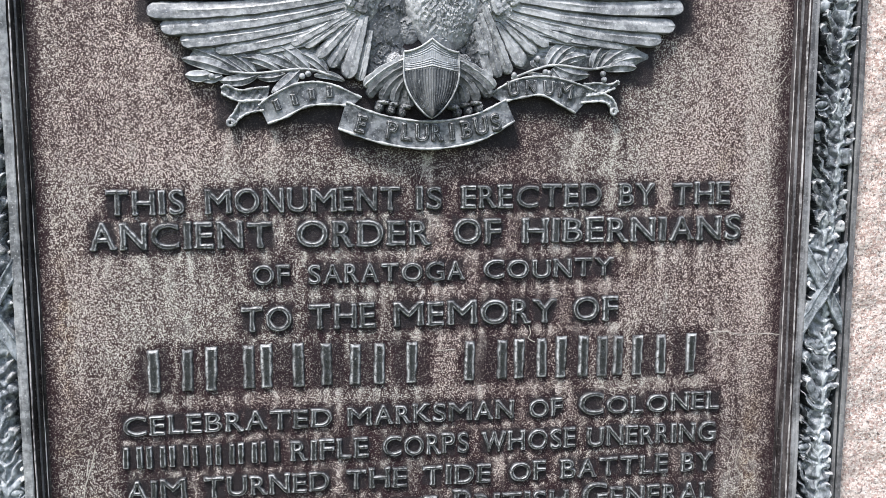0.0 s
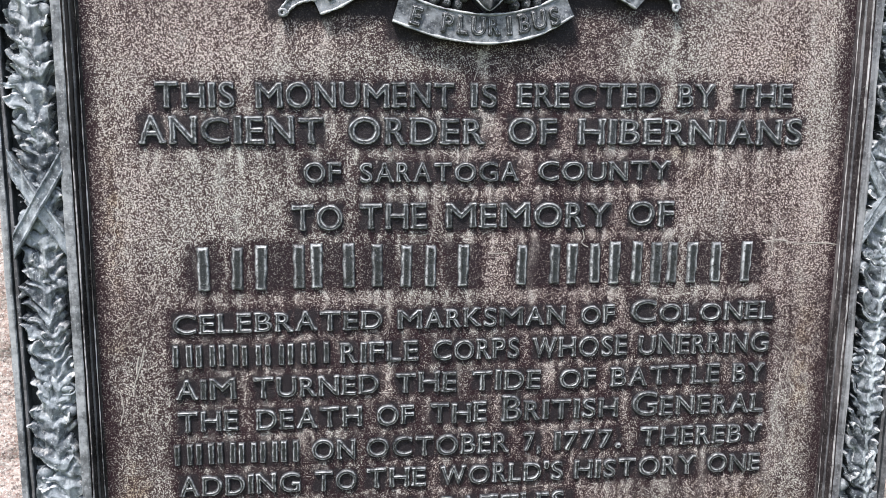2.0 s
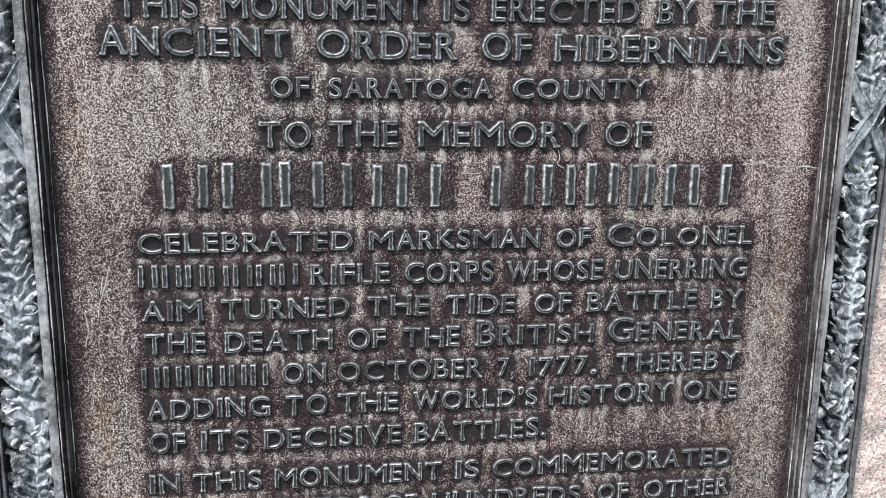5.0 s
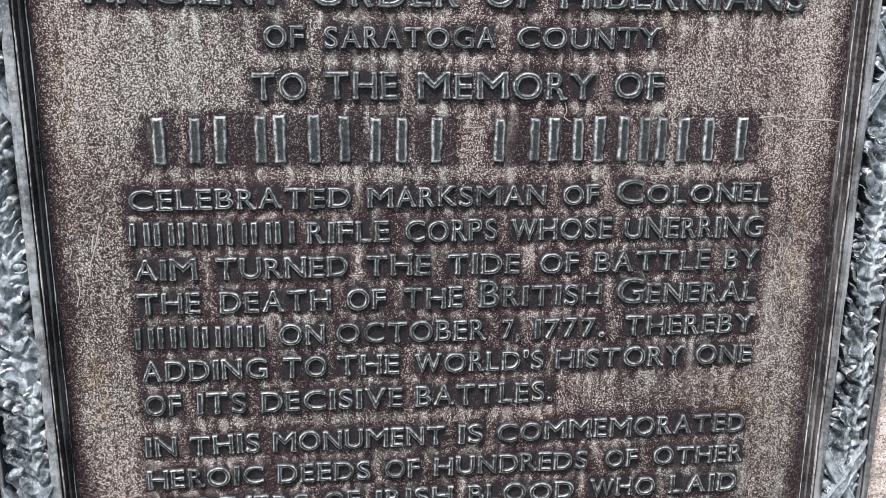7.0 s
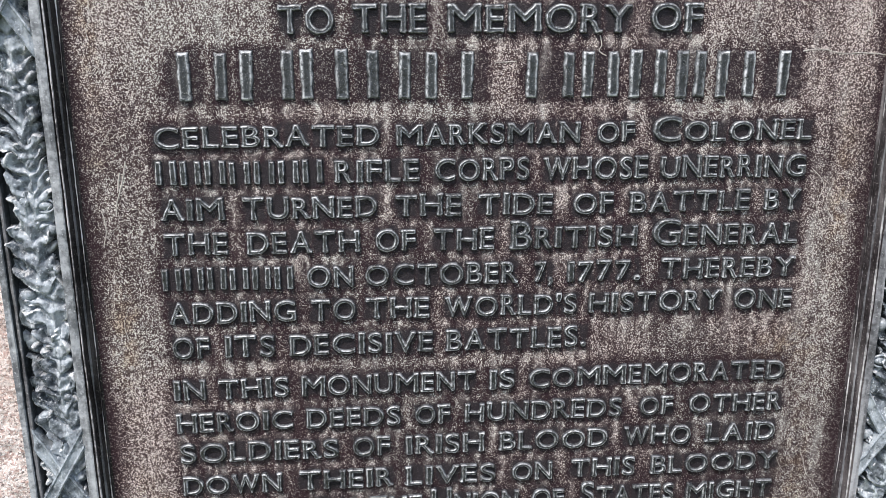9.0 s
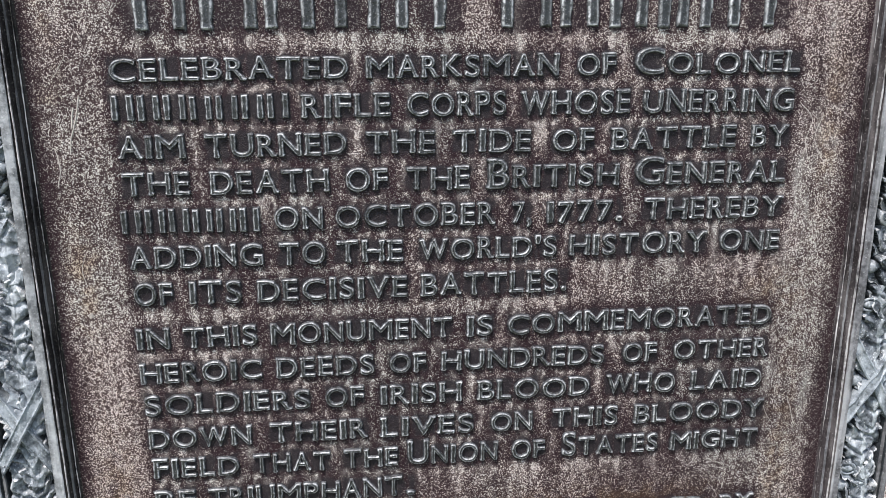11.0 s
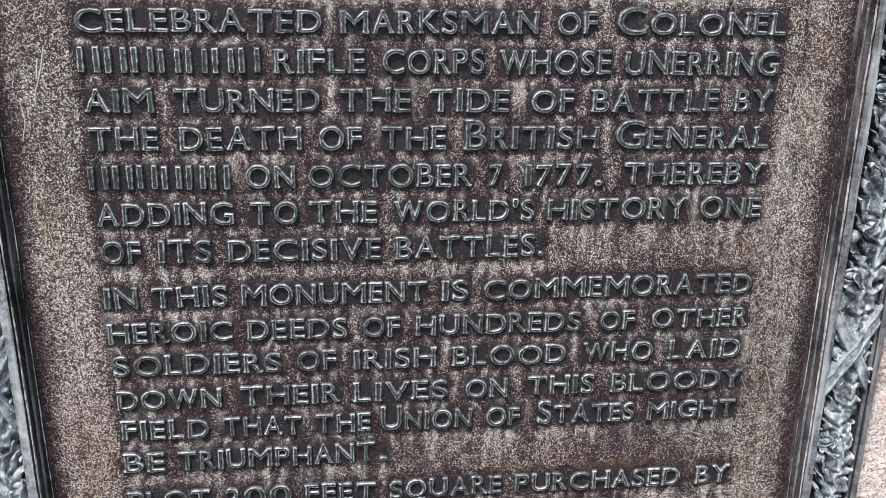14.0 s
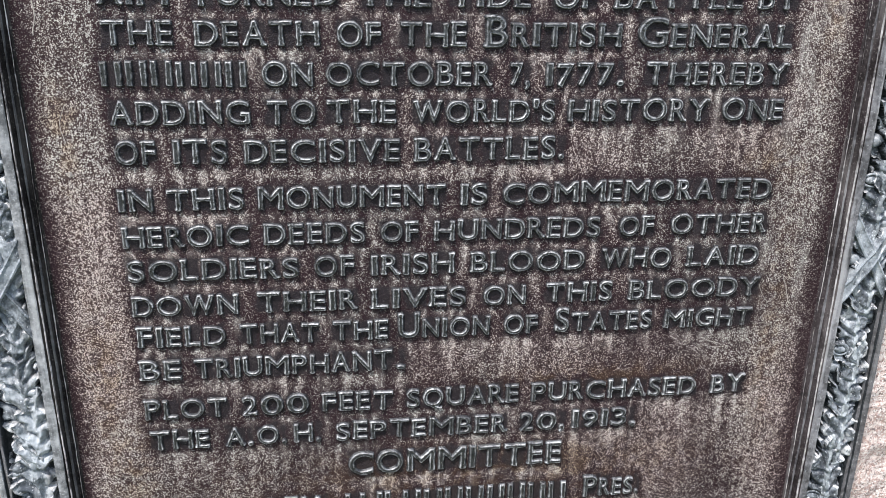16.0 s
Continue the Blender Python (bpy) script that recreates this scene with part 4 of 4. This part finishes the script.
def scroll_letters(text, parent, centre, reach, lift, cap, bend):
    """Motto letters on a scroll, following its sag."""
    for k, ch in enumerate(text):
        if ch == " ":
            continue
        s = (k + 0.5) / len(text) * 2 - 1
        x, z = centre[0] + s * reach, centre[1] + bend * (s * s) * 1.0
        ob = new("letter", glyph(ch))
        ob.parent = parent
        w = cap * WIDTHS[ch] * 0.9
        p = at(x, z)
        tilt = math.degrees(math.atan2(2 * bend * s, reach))
        ob.matrix_basis = Matrix.Translation((p[0] - w / 2, FIELD_Y - lift, p[1])) @ pose(0, 0, 0, 90, 0, 0) @ pose(0, 0, 0, 0, 0, tilt) @ Matrix.Diagonal((w, cap, 0.0016, 1))


def build_scroll():
    front = ribbon_piece("motto_scroll", ((-71, 13), (-40, 2), (0, -3), (38, 3), (66, 16)), ((-78, -9), (-42, -21), (0, -26), (42, -19), (74, -2)), 0.0080, 0.003)
    scroll_letters("E PLURIBUS", front, (-1, -19), 66, 0.0125, 0.0135, 10)
    right = ribbon_piece("motto_scroll", ((52, 21), (75, 33), (103, 36), (130, 30), (147, 24)), ((63, 14), (80, 18), (98, 20), (115, 12), (129, 5)), 0.0060, 0.0024)
    scroll_letters("UNUM", right, (96, 21), 30, 0.0094, 0.0115, -3)
    left = ribbon_piece("motto_scroll", ((-58, 17), (-85, 28), (-110, 28), (-132, 18), (-143, 10)), ((-66, 10), (-86, 11), (-104, 9), (-122, 0), (-136, -5)), 0.0060, 0.0024)
    for k in range(4):
        ob = new("bar", BARS[k])
        ob.parent = left
        p = at(-128 + k * 14, 6 + k * 4.5 - (k == 3) * 2)
        ob.matrix_basis = Matrix.Translation((p[0], FIELD_Y - 0.0092, p[1])) @ pose(0, 0, 0, 90, 0, 0) @ pose(0, 0, 0, 0, 0, 20 - 6 * k) @ Matrix.Diagonal((0.0028, 0.008, 0.0009, 1))
    # forked tails, folded behind
    ribbon_piece("scroll_tail", ((-134, 25), (-145, 24), (-158, 22), (-168, 26), (-173, 24)), ((-136, 14), (-146, 14), (-157, 13), (-166, 16), (-173, 20)), 0.0055, 0.001)
    ribbon_piece("scroll_tail", ((-136, 15), (-147, 14), (-157, 13), (-163, 4), (-169, -3)), ((-139, 6), (-146, 5), (-153, 3), (-159, -1), (-164, -7)), 0.0050, 0.001)
    ribbon_piece("scroll_tail", ((136, 30), (149, 31), (160, 30), (167, 33), (168, 30)), ((138, 20), (147, 21), (153, 22), (160, 25), (165, 27)), 0.0055, 0.001)
    ribbon_piece("scroll_tail", ((138, 22), (147, 22), (154, 22), (163, 17), (168, 7)), ((134, 14), (144, 15), (154, 15), (160, 12), (163, 5)), 0.0050, 0.001)
    for x, z in ((-166, -5), (164, 6)):
        a = np.linspace(0, 2 * math.pi * 1.2, 20)
        line = [at(x + 3.4 * math.cos(q) * (1 - q / 11), z + 3.4 * math.sin(q) * (1 - q / 11)) for q in a]
        part("scroll_curl", mesh_of("scroll_curl", *tube(line, 0.006, 0.0014), [PLUME], 60), plaque, "small rolled bronze scroll end")


# root and tip of each leaf and its width, in millimetres from the shield's point
SPRAY_WEST = (
    (-155, 37, -196, 56, 12), (-145, 37, -172, 55, 11), (-125, 39, -156, 49, 8), (-101, 40, -126, 59, 11), (-109, 41, -147, 56, 13), (-85, 37, -111, 54, 9),
    (-163, 36, -203, 47, 10), (-181, 35, -201, 34, 9), (-172, 34, -190, 31, 6), (-143, 35, -174, 30, 9), (-121, 36, -144, 33, 6), (-109, 39, -132, 20, 11), (-97, 35, -72, 31, 6),
)
SPRAY_EAST = (
    (95, 44, 92, 53, 6), (102, 45, 120, 65, 10), (108, 46, 130, 64, 10), (112, 47, 138, 55, 8), (87, 39, 116, 34, 7), (108, 43, 127, 27, 10), (110, 45, 141, 38, 11),
    (143, 44, 152, 63, 8), (147, 44, 162, 61, 9), (157, 45, 189, 54, 9), (151, 45, 183, 64, 12), (155, 44, 184, 45, 11),
)


def build_laurel(s):
    """A laurel spray lying between wing and scroll: a bent stem, cupped leaves with pale rims, and berries."""
    pts = ((-83, 35), (-105, 40), (-143, 36), (-166, 37)) if s < 0 else ((71, 34), (95, 43), (112, 46), (141, 43), (160, 46))
    line = smooth_line([at(x, z) for x, z in pts], 30)
    branch = part("laurel_spray", mesh_of("laurel_spray", *tube(line, 0.0064, 0.0011), [EDGE], 60), plaque, "dark grey bronze laurel spray with pale rims")
    rng = np.random.default_rng(3 + s)
    for k, (x0, z0, x1, z1, wide) in enumerate(SPRAY_WEST if s < 0 else SPRAY_EAST):
        bend = 0.0022 * (1 if (z1 > z0) == (s > 0) else -1) * rng.uniform(0.6, 1.3)
        u, v, h = blade(at(x0, z0), at(x1, z1), wide * 0.001, 0.0054 + 0.0005 * (k % 4), bend, 0.95, 0.0022, 22, 9, 0.001)
        h = h + 0.0004 * np.sin(np.linspace(0, 9, 22) + k)[:, None] * np.linspace(-1, 1, 9)[None, :] ** 2
        body = sheet(u, v, h)
        veins = joined([tube(np.stack([u[:, i], v[:, i]], 1), h[:, i] - 0.0001, size * np.linspace(1.15, 0.7, 22), 5) for i, size in ((0, 0.00042), (4, 0.0003), (8, 0.00042))])
        ob = new("laurel_leaf", mesh_of("laurel_leaf", *joined([body, veins]), [LAUREL, EDGE], 45, [0] * len(body[1]) + [1] * len(veins[1])))
        ob.parent = branch
    for x, z in (((-102, 36), (-107, 34), (-180, 33)) if s < 0 else ((101, 40), (104, 39), (153, 39), (154, 34), (73, 37), (94, 51))):
        p = at(x, z)
        bm = bmesh.new()
        bmesh.ops.create_uvsphere(bm, u_segments=12, v_segments=8, radius=0.0026)
        bmesh.ops.translate(bm, verts=bm.verts, vec=(p[0], FIELD_Y - 0.0068, p[1]))
        for fc in bm.faces:
            fc.smooth = True
        me = bpy.data.meshes.new("berry")
        bm.to_mesh(me)
        me.materials.append(PLUME)
        ob = new("berry", me)
        ob.parent = branch


def build_emblem_ground(s):
    """The low raised ground of worn leaves that fills the space between wing and scroll."""
    r, q = np.meshgrid(np.linspace(0.02, 1, 12), np.linspace(0, 2 * math.pi, 41))
    u = EX + (s * 122 + 78 * r * np.cos(q)) * 0.001
    v = EZ + ((50 if s < 0 else 55) + (13 + 3 * np.cos(9 * q)) * r * np.sin(q)) * 0.001
    h = 0.0042 * np.clip(1 - r ** 4, 0, 1) + 0.0009 * np.sin(u * 900 + v * 500) * (1 - r) - 0.0005
    part("emblem_ground", mesh_of("emblem_ground", *sheet(u, v, h, False), [LAUREL], 60), plaque, "worn grey bronze foliage ground")


for side in (-1, 1):
    build_emblem_ground(side)
build_eagle()
build_shield()
build_scroll()
for side in (-1, 1):
    build_laurel(side)

# ---- scratches in the field ----


def scratch(points, width, n=24):
    """A pale raised burr along an old scratch."""
    line = smooth_line(points, n)
    line = line + np.array([(0.0005 * noise.noise((q[0] * 150, q[1] * 150, 1)), 0.0005 * noise.noise((q[0] * 150, q[1] * 150, 7))) for q in line])
    part("scratch", mesh_of("scratch", *tube(line, 0.0, width, 5), [SCRATCH], 60), plaque, "thin pale scratch")


SCRATCH = relief_bronze("scratch_burr", (0.3, 0.27, 0.24), (0.5, 0.46, 0.41), (0.6, 0.57, 0.52), 0.6)
scratch(((0.252, 1.4495), (0.27, 1.4505), (0.285, 1.4475), (0.306, 1.4475), (0.325, 1.446)), 0.0005)
scratch(((-0.003, 1.4425), (0.014, 1.443)), 0.0004)
scratch(((-0.296, 1.369), (-0.300, 1.352), (-0.305, 1.338), (-0.307, 1.325)), 0.0006)
scratch(((-0.301, 1.36), (-0.304, 1.345)), 0.0007)
scratch(((-0.011, 1.616), (-0.018, 1.591)), 0.0004)
scratch(((0.081, 1.463), (0.083, 1.456), (0.081, 1.451), (0.087, 1.447)), 0.0005)
scratch(((-0.318, 1.33), (-0.316, 1.315), (-0.319, 1.30)), 0.0004)
rng = np.random.default_rng(21)
for k in range(26):
    x, z = rng.uniform(-0.32, 0.315), rng.uniform(0.86, 1.72)
    if -0.28 < x < 0.27 and rng.random() < 0.7:
        x = rng.choice((rng.uniform(-0.32, -0.285), rng.uniform(0.275, 0.318)))
    a, reach = rng.normal(math.pi / 2, 0.5), rng.uniform(0.008, 0.03)
    bend = rng.uniform(-0.004, 0.004)
    scratch(((x, z), (x + reach * 0.5 * math.cos(a) + bend, z + reach * 0.5 * math.sin(a)), (x + reach * math.cos(a), z + reach * math.sin(a))), rng.uniform(0.0002, 0.00036), 14)
scratch(((-0.3075, 1.1965), (-0.3068, 1.1935)), 0.0015, 6)
scratch(((-0.2985, 1.187), (-0.2965, 1.1862)), 0.0008, 6)
scratch(((0.271, 1.352), (0.283, 1.338), (0.279, 1.318), (0.288, 1.296)), 0.0003)
scratch(((0.292, 1.342), (0.287, 1.322), (0.295, 1.305)), 0.00028)
scratch(((-0.236, 1.672), (-0.226, 1.664), (-0.222, 1.654)), 0.00035)
scratch(((-0.212, 1.676), (-0.206, 1.664), (-0.203, 1.652)), 0.00035)
